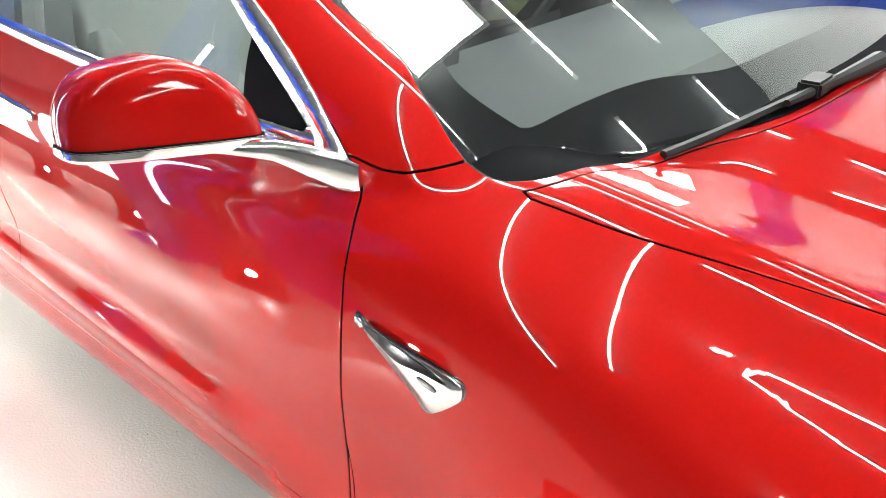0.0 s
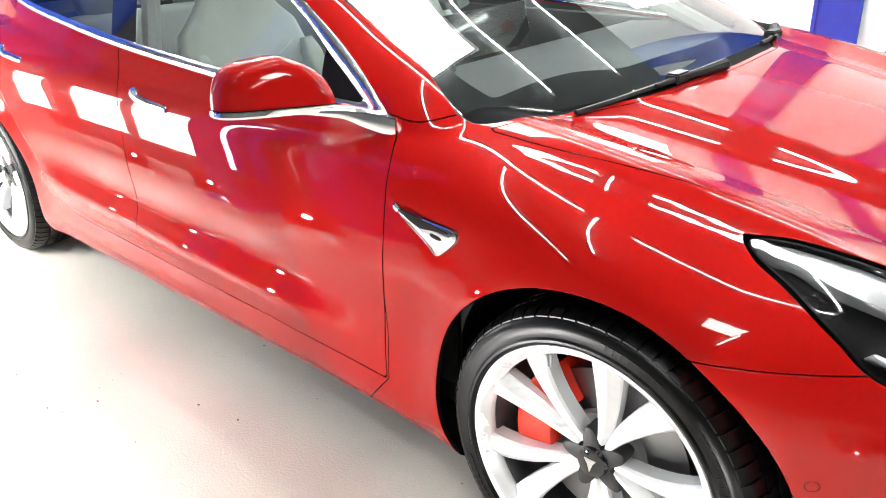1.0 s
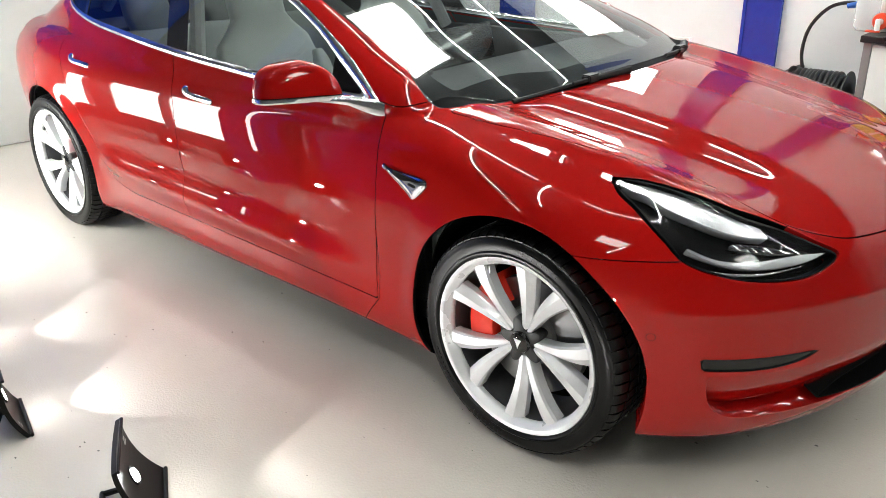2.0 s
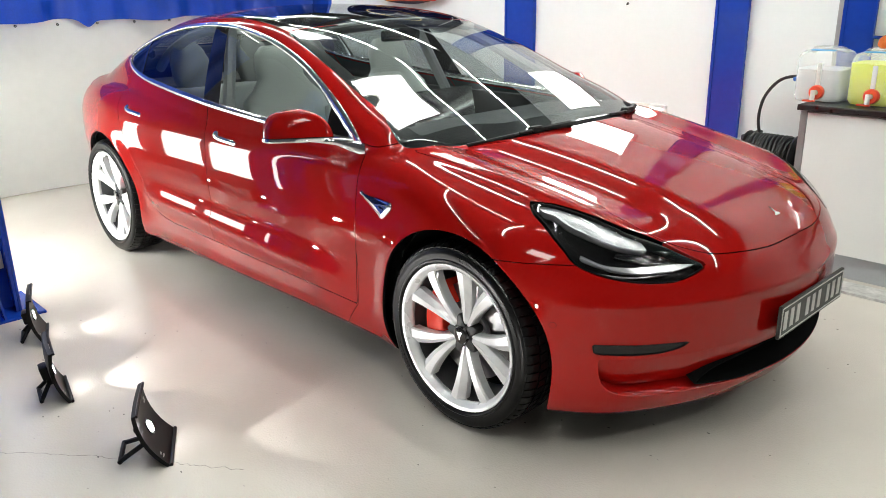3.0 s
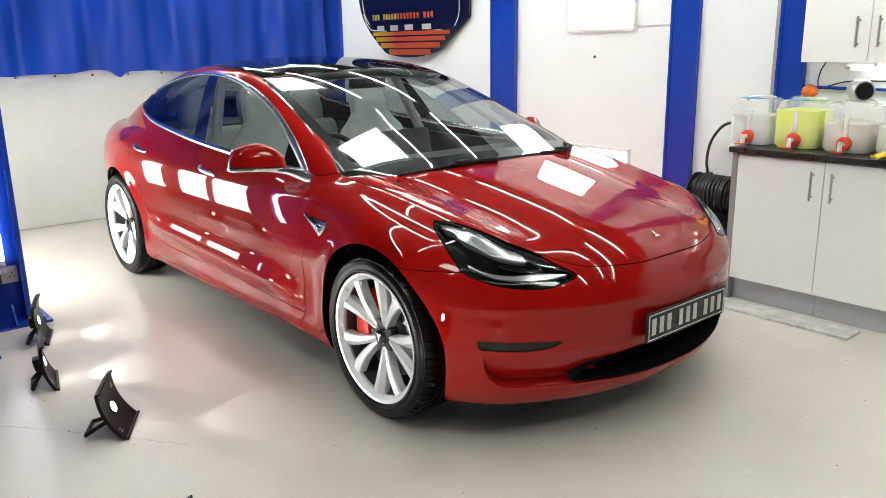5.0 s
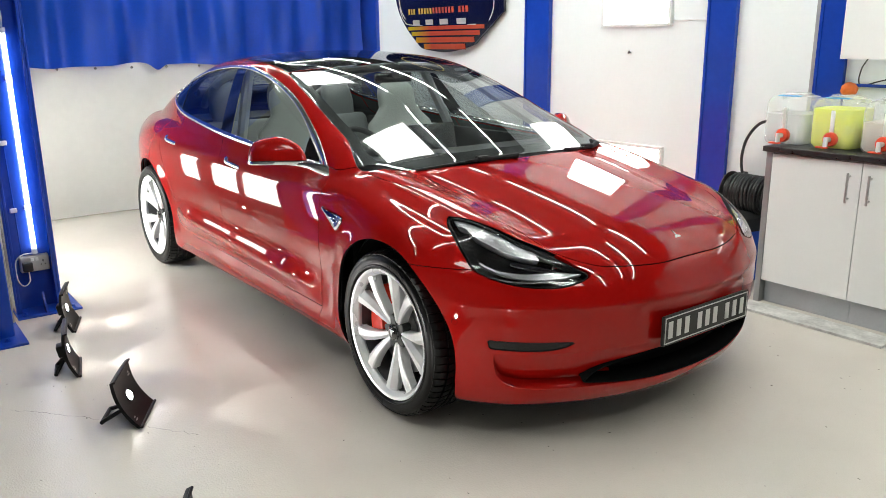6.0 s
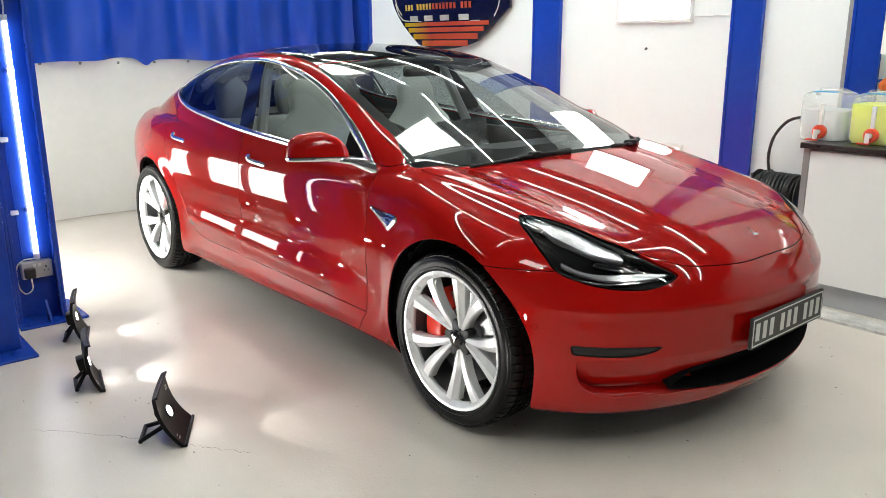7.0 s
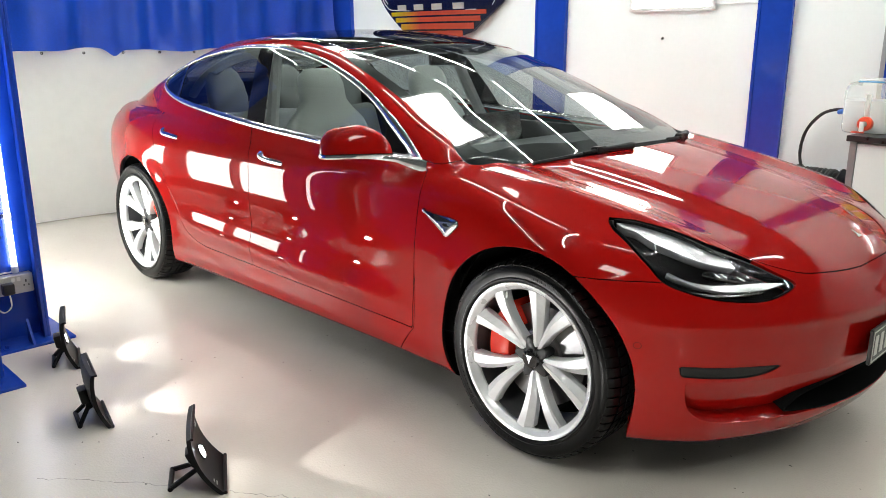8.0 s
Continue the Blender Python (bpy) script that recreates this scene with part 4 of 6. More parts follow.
def build_wheel(front):
    rim = part("wheel", lathe([(0.252, -0.1085), (0.257, -0.1115), (0.2655, -0.1130), (0.2672, -0.108), (0.2640, -0.096), (0.262, -0.07), (0.244, -0.07), (0.238, -0.080), (0.238, -0.088), (0.241, -0.0945), (0.249, -0.101)], 96, "y", closed=True), ALLOY, car, "silver twenty inch alloy wheel with paired turbine spokes")
    part("barrel", lathe([(0.262, -0.071), (0.262, 0.09), (0.25, 0.10), (0.240, 0.09), (0.236, 0.02), (0.240, -0.071)], 96, "y", closed=True), BARREL, rim, "inner barrel, coloured dark grey for the shade inside the wheel")
    part("tyre", tyre_mesh(), RUBBER, rim, "black low-profile tyre")
    tagged(part("tread", tread_mesh(), RUBBER, rim), "black tread blocks with slanted grooves", kind="stuff")
    tagged(part("sidewall_relief", sidewall_relief(), RUBBER, rim), "raised black marks on the tyre wall", kind="stuff")
    meshes = {s: None for s in (-1, 1)}
    for k in range(5):
        for s in (-1, 1):
            if meshes[s] is None:
                ob = part("spoke", spoke_mesh(s), ALLOY, rim, smooth=False)
                meshes[s] = ob.data
            else:
                ob = new("spoke", meshes[s])
                ob.parent = rim
            ob.rotation_euler = (0, -radians(-76 + 72 * k), 0)
    hub = bmesh.new()
    pts = []
    for k in range(60):
        a = 2 * math.pi * k / 60
        q = 0.056 + 0.019 * math.cos(5 * (a - radians(-76 + 36)))
        pts.append((q * math.cos(a), q * math.sin(a)))
    prism(pts, -0.069, -0.02, "y", bm=hub, bevel=0.006)
    part("hub_cover", hub, SATIN_BLACK, rim, "dark grey star-shaped hub cover")
    part("centre_cap", lathe([(0.0, -0.083), (0.02, -0.0822), (0.030, -0.079), (0.033, -0.073), (0.033, -0.06), (0, -0.06)], 32), GLOSS_BLACK, rim, "round gloss black centre cap")
    part("cap_emblem", prism([(-0.013, 0.013), (0.013, 0.013), (0.006, 0.002), (0.0, -0.016), (-0.006, 0.002)], -0.0845, -0.081, "y"), BRUSHED, rim, smooth=False)
    disc = lathe([(0.085, -0.018), (0.176, -0.018), (0.176, 0.012), (0.085, 0.012)], 72, "y", closed=True)
    part("brake_disc", disc, STEEL, rim, "grey drilled brake disc")
    part("disc_bell", lathe([(0.0, -0.03), (0.084, -0.03), (0.09, -0.015), (0.09, 0.03), (0, 0.03)], 40), GREY_METAL, rim)
    c0 = 158 if front else 20
    out = []
    for a in range(-36, 37, 4):
        out.append((0.200 * math.cos(radians(c0 + a)), 0.200 * math.sin(radians(c0 + a))))
    for a in range(36, -37, -4):
        out.append((0.112 * math.cos(radians(c0 + a)), 0.112 * math.sin(radians(c0 + a))))
    part("caliper", prism(out, -0.055, 0.05, "y", bevel=0.008), CALIPER, rim, "glossy red brake caliper")
    part("dust_shield", lathe([(0.0, 0.05), (0.215, 0.05), (0.225, 0.055), (0.0, 0.056)], 48), DEEP_BLACK, rim)
    part("valve", rod([(0.232 * math.cos(2.0), -0.085, 0.232 * math.sin(2.0)), (0.214 * math.cos(2.0), -0.096, 0.214 * math.sin(2.0))], 0.004, 8), BRUSHED, rim)
    return rim


for front, cx in ((True, AXLE), (False, -AXLE)):
    w = build_wheel(front)
    w.matrix_basis = pose(cx, -0.787, TYRE_R)
    # the left wheel is the same wheel turned about, with its caliper on the same side of the axle
    copy_thing(w, pose(cx, 0.787, TYRE_R, 0, 0, 180))

# ---------- headlamps ----------
LAMP_SILVER = plain("lamp_reflector_silver", (0.80, 0.81, 0.83), 0.22, 0.85)
LAMP_FROST = plain("lamp_light_guide", (0.56, 0.57, 0.59), 0.22, 0.7)
LAMP_BLACK = plain("lamp_black", (0.003, 0.003, 0.0035), 0.3, spec=0.08)
UPPER_GUIDE = outline([(1.605, 0.835), (1.70, 0.832), (1.82, 0.808), (1.90, 0.772), (1.985, 0.712), (1.985, 0.712), (1.92, 0.729), (1.84, 0.755), (1.77, 0.776), (1.71, 0.796), (1.66, 0.806)])
LOWER_LINE = outline([(1.84, 0.694), (1.90, 0.662), (1.99, 0.6455), (2.07, 0.648), (2.07, 0.648), (1.99, 0.642), (1.895, 0.658), (1.835, 0.690)])
SIDE_LINE = outline([(1.668, 0.790), (1.73, 0.766), (1.80, 0.722), (1.84, 0.694), (1.84, 0.694), (1.797, 0.719), (1.726, 0.762), (1.665, 0.787)])
LOWER_GUIDE = outline([(1.86, 0.704), (1.92, 0.680), (1.98, 0.671), (2.04, 0.671), (2.088, 0.664), (2.088, 0.664), (2.06, 0.654), (2.0, 0.655), (1.94, 0.668), (1.87, 0.696)])
INNER_EDGE = outline([(1.94, 0.712), (1.99, 0.700), (2.05, 0.676), (2.05, 0.676), (1.99, 0.690), (1.935, 0.705)])
for sign in (-1, 1):
    lens_sheet = refined(refined(sided(panels["headlamp_lens"], sign)))
    lens = sheet_part("headlamp", lens_sheet, LENS, car, "clear swept-back headlamp lens", rim=False)
    sheet_part("housing", lens_sheet, LAMP_BLACK, lens, "gloss black lamp housing", lift=-0.045, rim=False)
    edge, _ = split(*lens_sheet, -(side_f(lens_sheet[0], HEADLAMP, 0.3) + 0.0034))
    sheet_part("lens_edge", edge, LAMP_BLACK, lens, lift=0.0006, depth=0.04)
    for nm, poly, mat_, lift in (("upper_light_guide", UPPER_GUIDE, LAMP_FROST, -0.012), ("lower_light_guide", LOWER_GUIDE, LAMP_FROST, -0.010), ("reflector_edge", INNER_EDGE, GLOSS_BLACK, -0.022), ("lower_trim", LOWER_LINE, LAMP_SILVER, -0.009), ("side_trim", SIDE_LINE, LAMP_SILVER, -0.016)):
        piece, _ = split(*lens_sheet, side_f(lens_sheet[0], poly, 0.3))
        sheet_part(nm, piece, mat_, lens, lift=lift, depth=0.03)
    for x, y, z, r in ((1.862, 0.665, 0.708, 0.026), (1.945, 0.61, 0.690, 0.028), (2.015, 0.545, 0.672, 0.020)):
        bm = bmesh.new()
        bmesh.ops.create_uvsphere(bm, u_segments=24, v_segments=14, radius=r, matrix=Matrix.Translation((x - 0.030, sign * (y - 0.020), z - 0.022)))
        part("projector", bm, LAMP_SILVER if r < 0.022 else GLOSS_BLACK, lens)
        ringp = [Vector((x - 0.024, sign * (y - 0.016), z - 0.018)) + Vector((0.25 * r * math.cos(2 * math.pi * k / 28), sign * 0.9 * r * math.cos(2 * math.pi * k / 28), r * 1.05 * math.sin(2 * math.pi * k / 28))) for k in range(28)]
        part("projector_ring", rod(ringp, 0.002, 6, closed=True), LAMP_SILVER, lens)

# ---------- nose details ----------
SMOKED = plain("smoked_lens", (0.008, 0.008, 0.009), 0.06, spec=0.35)
for sign in (-1, 1):
    slot = sheet_part("fog_slot", sided(panels["fog_slot"], sign), SMOKED, car, "smoked glossy strip in the bumper", lift=-0.005, depth=0.02, edge_material=DEEP_BLACK)
    V, N, F = sided(panels["fog_slot"], sign)
    rim_line, _ = split(V, N, F, -(side_f(V, FOG_SLOT, 0.3) + 0.0035))
    sheet_part("slot_edge", rim_line, LAMP_BLACK, slot, lift=-0.002, depth=0.01)
for sign in (-1, 1):
    s = sided(panels["front_bumper"], sign)
    near_spot = [f for f in s[2] if 1.76 < s[0][list(f), 0].mean() < 1.89 and 0.43 < s[0][list(f), 2].mean() < 0.55]
    s = refined(refined(refined(compact(s[0], s[1], near_spot))))
    ring, _ = split(*s, np.abs(np.hypot(s[0][:, 0] - 1.825, s[0][:, 2] - 0.491) - 0.0100) - 0.0007)
    sheet_part("parking_sensor", ring, DEEP_BLACK, car, "thin dark ring of a parking sensor", lift=0.0005, rim=False)
sheet_part("intake", panels["intake"], DEEP_BLACK, car, "black lower air intake", lift=-0.085, depth=0.02)
V, N, F = panels["intake"]
throat, _ = split(V, N, F, front_f(V, INTAKE, 1.8) + 0.003)
rim_band, _ = split(*throat, -(front_f(throat[0], INTAKE, 1.8) + 0.006))
sheet_part("intake_throat", rim_band, DEEP_BLACK, car, "black walls of the air intake", lift=-0.002, depth=0.085)
plate = part("front_plate", prism(rounded(-0.262, 0.262, 0.386, 0.500, 0.006), 2.266, 2.277, "x", bevel=0.002), plain("plate_black", (0.016, 0.016, 0.014), 0.3, spec=0.25), car, "black show plate with a pale border", smooth=False)
plate_white = plain("plate_white", (0.56, 0.55, 0.53), 0.4)
bm = bmesh.new()
for a, b, c, d in ((-0.254, 0.254, 0.489, 0.493), (-0.254, 0.254, 0.393, 0.397), (-0.254, -0.250, 0.397, 0.489), (0.250, 0.254, 0.397, 0.489)):
    box(2.277, 2.2785, a, b, c, d, bm=bm)
part("plate_border", bm, plate_white, plate, smooth=False)
for k, y in enumerate((-0.222, -0.174, -0.126, -0.050, -0.002, 0.046, 0.122, 0.170, 0.218)):
    part("plate_bar", box(2.277, 2.2785, y - 0.0125, y + 0.0125, 0.411, 0.475, bm=bmesh.new()), plate_white, plate, smooth=False)

def on_body(x, y, up=1.4):
    """The bonnet's place and lean over a point of the plan."""
    o, d = np.array([[x, y, 0.55]]), np.array([[0.0, 0.0, 1.0]])
    p = cast(o, d)
    return Vector(p[0]), Vector(normals_of(p)[0])


p, n = on_body(2.105, 0.0)
q = n.to_track_quat("Z", "X").to_matrix().to_4x4()
emblem = finish("emblem", prism([(-0.020, 0.018), (-0.020, -0.018), (-0.010, -0.014), (-0.008, -0.005), (0.024, 0.0), (-0.008, 0.005), (-0.010, 0.014)], 0, 0.003, "z", bevel=0.001), CHROME, car, "small plain chrome emblem")
emblem.matrix_basis = Matrix.Translation(p) @ q

lip = [on_body(-2.29 + 0.22 * y * y, y) for y in np.linspace(-0.60, 0.60, 21)]
bm = bmesh.new()
rows = []
for p, n in lip:
    rows.append([bm.verts.new(p + Vector(d)) for d in ((0.045, 0, 0.002), (0.0, 0, 0.010), (-0.035, 0, 0.026), (-0.040, 0, 0.024), (-0.030, 0, 0.008), (0.0, 0, -0.006))])
for p, q in zip(rows, rows[1:]):
    for k in range(6):
        bm.faces.new((p[k], q[k], q[(k + 1) % 6], p[(k + 1) % 6]))
bm.faces.new(rows[0])
bm.faces.new(rows[-1])
bmesh.ops.recalc_face_normals(bm, faces=bm.faces[:])
part("boot_spoiler", bm, GLOSS_BLACK, car, "thin gloss black lip on the boot lid")

# ---------- door handles, side badge, sill strip ----------
HANDLE = [(-0.152, 0.862), (-0.135, 0.870), (-0.118, 0.868), (-0.106, 0.853), (-0.03, 0.848), (0.048, 0.843), (0.052, 0.836), (0.046, 0.830), (-0.03, 0.833), (-0.10, 0.837), (-0.128, 0.842), (-0.145, 0.850)]
for key, dx, dz in (("front_door", 0.0, -0.004), ("rear_door", -0.976, 0.028)):
    poly = outline([(x + dx, z + dz) for x, z in HANDLE], 3)
    for sign in (-1, 1):
        s = sided(panels[key], sign)
        s = refined(compact(s[0], s[1], [f for f in s[2] if -0.2 < s[0][list(f), 0].mean() - dx < 0.1 and 0.78 < s[0][list(f), 2].mean() - dz < 0.92]))
        h, _ = split(*s, side_f(s[0], poly, 0.5))
        h = crowned(h, lambda V: side_f(V, poly, 0.5) / 0.006, 0.7, 0.0)
        sheet_part("door_handle", h, CHROME, doors[key, sign], "flush chrome door handle", lift=0.005, depth=0.006)
BADGE = outline([(0.962, 0.772), (0.985, 0.762), (1.118, 0.757), (1.134, 0.748), (1.128, 0.735), (1.092, 0.703), (1.078, 0.703), (1.062, 0.716), (0.990, 0.757)], 4)
BADGE_IN = outline([(0.978, 0.7695), (1.05, 0.762), (1.122, 0.7515), (1.08, 0.7485), (1.040, 0.7445), (1.005, 0.756)], 3)
BADGE_EYE = outline([(1.072, 0.741), (1.098, 0.738), (1.100, 0.732), (1.076, 0.734)], 2)
for sign in (-1, 1):
    s = sided(panels["front_wing"], sign)
    near_badge = [f for f in s[2] if 0.90 < s[0][list(f), 0].mean() < 1.20 and 0.66 < s[0][list(f), 2].mean() < 0.82]
    s = refined(refined(compact(s[0], s[1], near_badge)))
    h, _ = split(*s, side_f(s[0], BADGE, 0.5) - 0.0045)
    sheet_part("badge_recess", h, GLOSS_BLACK, doors["front_wing", sign], lift=0.0012, depth=0.002)
    h, _ = split(*s, side_f(s[0], BADGE, 0.5))
    h = crowned(h, lambda V: side_f(V, BADGE, 0.5) / 0.014, 0.8, 0.0)
    b = sheet_part("side_badge", h, CHROME, doors["front_wing", sign], "chrome triangular side repeater badge", lift=0.007, depth=0.009)
    h, _ = split(*s, side_f(s[0], BADGE_IN, 0.5))
    sheet_part("badge_inlay", h, GLOSS_BLACK, doors["front_wing", sign], "gloss black inlay of the badge", lift=0.0085, depth=0.004)
    h, _ = split(*s, side_f(s[0], BADGE_EYE, 0.5))
    sheet_part("badge_lens", h, GLOSS_BLACK, doors["front_wing", sign], lift=0.0085, depth=0.003)

# ---------- door mirrors ----------
def mirror(sign):
    bm = bmesh.new()
    cap_rows = []
    nu, nv = 40, 22
    def shell(u, v, grow=0.0):
        """u round the housing in plan, v from its foot to its crown."""
        cu, su = math.cos(u), math.sin(u)
        e = 0.62
        sx, sy = math.copysign(abs(cu) ** e, cu), math.copysign(abs(su) ** e, su)
        t = v * math.pi / 2
        k = max(math.cos(t), 0) ** 0.40
        hx, hy = (0.066 if cu > 0 else 0.050) + grow, (0.106 if su > 0 else 0.094) + grow
        return (0.640 - (0.06 if sign > 0 else 0.0) + hx * sx * k - 0.030 * v - 0.62 * 0.112 * sy * k, 0.934 + hy * sy * k - 0.010 * v, 0.940 - (0.012 if sign > 0 else 0.0) + 0.107 * math.sin(t) * (1 - 0.16 * max(0.0, sy) * k - 0.34 * max(0.0, -sy) ** 1.5 * k) + 0.006 * cu * k)
    for j in range(nv + 1):
        cap_rows.append([bm.verts.new((lambda q: (q[0], sign * q[1], q[2]))(shell(2 * math.pi * i / nu, j / nv))) for i in range(nu)])
    for a, b in zip(cap_rows, cap_rows[1:]):
        for i in range(nu):
            bm.faces.new((a[i], a[(i + 1) % nu], b[(i + 1) % nu], b[i]))
    bmesh.ops.remove_doubles(bm, verts=bm.verts[:], dist=1e-5)
    bmesh.ops.recalc_face_normals(bm, faces=bm.faces[:])
    cap = part("door_mirror", bm, PAINT, car, "red door mirror with chrome lower strip")
    bm = bmesh.new()
    rows = []
    for z, g in ((0.0, 0.003), (-0.010, 0.004), (-0.016, 0.0), (-0.018, -0.03)):
        rows.append([bm.verts.new((lambda q: (q[0], sign * q[1], q[2] + z))(shell(2 * math.pi * i / nu, 0.0, g))) for i in range(nu)])
    for a, b in zip(rows, rows[1:]):
        for i in range(nu):
            bm.faces.new((a[i], a[(i + 1) % nu], b[(i + 1) % nu], b[i]))
    bm.faces.new(rows[-1])
    bmesh.ops.recalc_face_normals(bm, faces=bm.faces[:])
    part("chrome_strip", bm, CHROME, cap, "chrome strip under the mirror")
    gap = bmesh.new()
    rows = []
    for z, g in ((0.0025, 0.0016), (-0.0015, 0.0034)):
        rows.append([gap.verts.new((lambda q: (q[0], sign * q[1], q[2] + z))(shell(2 * math.pi * i / nu, 0.0, g))) for i in range(nu)])
    for i in range(nu):
        gap.faces.new((rows[0][i], rows[0][(i + 1) % nu], rows[1][(i + 1) % nu], rows[1][i]))
    part("shadow_gap", gap, DEEP_BLACK, cap)
    # the arm sweeps from the housing forward to the foot of the window pillar
    bm = bmesh.new()
    rows = []
    for x, y, z, w, h in ((0.69, 0.90, 0.930, 0.030, 0.008), (0.73, 0.878, 0.930, 0.028, 0.011), (0.78, 0.850, 0.928, 0.024, 0.016), (0.83, 0.836, 0.919, 0.020, 0.024), (0.87, 0.826, 0.912, 0.014, 0.026), (0.900, 0.818, 0.906, 0.006, 0.022)):
        rows.append([bm.verts.new((x, sign * (y + w * math.cos(a) * 0.6), z + h * math.sin(a))) for a in (2 * math.pi * k / 16 for k in range(16))])
    for a, b in zip(rows, rows[1:]):
        for i in range(16):
            bm.faces.new((a[i], a[(i + 1) % 16], b[(i + 1) % 16], b[i]))
    bm.faces.new(rows[0])
    bm.faces.new(rows[-1])
    bmesh.ops.recalc_face_normals(bm, faces=bm.faces[:])
    part("arm", bm, CHROME, cap, "chrome mirror arm")


for sign in (-1, 1):
    mirror(sign)

# ---------- wipers and the cowl ----------
WIPER = plain("wiper_plastic", (0.014, 0.014, 0.015), 0.55, spec=0.18)


def along_screen(pts, lift):
    out = []
    for x, y in pts:
        p, n = on_body(x, y)
        out.append(p + n * lift)
    return out


cowl_line = [(1.262 - 0.40 * y * y, y) for y in np.linspace(-0.66, 0.66, 23)]
part("cowl", rod(along_screen(cowl_line, -0.014), 0.010, 8), SCUTTLE, car, "black plastic cowl below the windscreen")
for pivot, tip in (((1.262, -0.06), (1.166, -0.546)), ((1.122, 0.62), (1.218, 0.30))):
    line = [(pivot[0] + (tip[0] - pivot[0]) * s + 0.02 * math.sin(math.pi * s) * (0.6), pivot[1] + (tip[1] - pivot[1]) * s) for s in np.linspace(0, 1, 12)]
    blade = part("wiper", rod(along_screen(line, 0.004), 0.0065, 6), WIPER, car, "black windscreen wiper")
    part("wiper_arm", rod(along_screen([(x + 0.010, y) for x, y in line[:7]], 0.012), 0.009, 8, taper=[1.7, 1.4, 1.2, 1.0, 0.9, 0.8, 0.6]), WIPER, blade)
    p = along_screen([line[4]], 0.011)[0]
    bm = bmesh.new()
    bmesh.ops.create_cube(bm, size=1, matrix=Matrix.Translation(p) @ Matrix.Diagonal((0.034, 0.062, 0.024, 1)))
    bmesh.ops.bevel(bm, geom=bm.edges[:], offset=0.004, segments=2, affect="EDGES")
    part("wiper_joint", bm, WIPER, blade)

# ---------- cabin ----------
def cushion(name, x0, x1, y0, y1, z0, z1, r, mat_, parent, lean=0, pivot=None, label=""):
    bm = box(x0, x1, y0, y1, z0, z1, r, 5)
    if lean:
        c = Vector(pivot or ((x0 + x1) / 2, (y0 + y1) / 2, z0))
        bmesh.ops.rotate(bm, verts=bm.verts[:], cent=c, matrix=Matrix.Rotation(radians(lean), 3, "Y"))
    return part(name, bm, mat_, parent, label)


def loft(rows, n=28):
    """A closed soft form from rings of (height, half width, front, back)."""
    bm = bmesh.new()
    rings = []
    for z, w, f, b in rows:
        ring = []
        for k in range(n):
            a = 2 * math.pi * k / n
            c, s_ = math.cos(a), math.sin(a)
            e = 0.55
            ring.append(bm.verts.new(((f + b) / 2 + (f - b) / 2 * math.copysign(abs(c) ** e, c), w * math.copysign(abs(s_) ** e, s_), z)))
        rings.append(ring)
    for p, q in zip(rings, rings[1:]):
        for k in range(n):
            bm.faces.new((p[k], p[(k + 1) % n], q[(k + 1) % n], q[k]))
    bm.faces.new(rings[0])
    bm.faces.new(rings[-1])
    bmesh.ops.recalc_face_normals(bm, faces=bm.faces[:])
    return bm


def seat(x, y):
    base = cushion("seat", x - 0.02, x + 0.50, y - 0.25, y + 0.25, 0.30, 0.47, 0.05, LEATHER, car, label="white leather car seat with a built-in headrest")
    turn = Matrix.Translation((x, y, 0.42)) @ Matrix.Rotation(radians(-17), 4, "Y")
    bm = loft([(0.0, 0.22, 0.03, -0.12), (0.03, 0.245, 0.05, -0.14), (0.15, 0.26, 0.04, -0.15), (0.35, 0.26, 0.02, -0.14), (0.50, 0.245, 0.01, -0.12), (0.58, 0.225, 0.0, -0.11), (0.635, 0.165, 0.0, -0.10), (0.68, 0.128, 0.005, -0.095), (0.76, 0.128, 0.01, -0.09), (0.81, 0.115, 0.0, -0.08), (0.84, 0.08, -0.02, -0.065)])
    bmesh.ops.transform(bm, matrix=turn, verts=bm.verts[:])
    part("backrest", bm, LEATHER, base)
    for s_ in (-1, 1):
        bm = loft([(0.06, 0.02, 0.06, -0.04), (0.10, 0.04, 0.085, -0.05), (0.30, 0.042, 0.075, -0.05), (0.45, 0.036, 0.05, -0.05), (0.50, 0.02, 0.03, -0.03)])
        bmesh.ops.transform(bm, matrix=turn @ Matrix.Translation((0, s_ * 0.215, 0)), verts=bm.verts[:])
        part("bolster", bm, LEATHER, base)
        part("seam", rod([turn @ Vector((0.018 - 0.03 * k / 8, s_ * (0.15 - 0.03 * (k / 8) ** 2), 0.06 + 0.5 * k / 8)) for k in range(9)], 0.004, 6), CABIN_GREY, base)
    part("seat_rail", box(x + 0.0, x + 0.45, y - 0.2, y + 0.2, 0.255, 0.31, 0.01), CABIN_DARK, base, smooth=False)


def rear_bench(x):
    base = cushion("rear_seat", x - 0.02, x + 0.50, -0.62, 0.62, 0.30, 0.47, 0.05, REAR_LEATHER, car, label="leather rear bench seat, darkened as if backlit")
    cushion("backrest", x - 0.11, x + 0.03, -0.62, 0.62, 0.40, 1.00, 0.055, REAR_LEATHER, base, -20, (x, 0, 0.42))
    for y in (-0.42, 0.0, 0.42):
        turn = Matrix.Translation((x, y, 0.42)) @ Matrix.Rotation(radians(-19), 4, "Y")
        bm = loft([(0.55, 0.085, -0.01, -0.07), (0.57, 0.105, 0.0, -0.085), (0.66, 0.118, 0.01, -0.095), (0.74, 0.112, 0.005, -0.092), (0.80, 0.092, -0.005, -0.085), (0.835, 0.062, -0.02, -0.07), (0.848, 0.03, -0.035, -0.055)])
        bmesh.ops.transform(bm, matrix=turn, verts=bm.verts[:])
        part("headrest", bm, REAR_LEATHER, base)


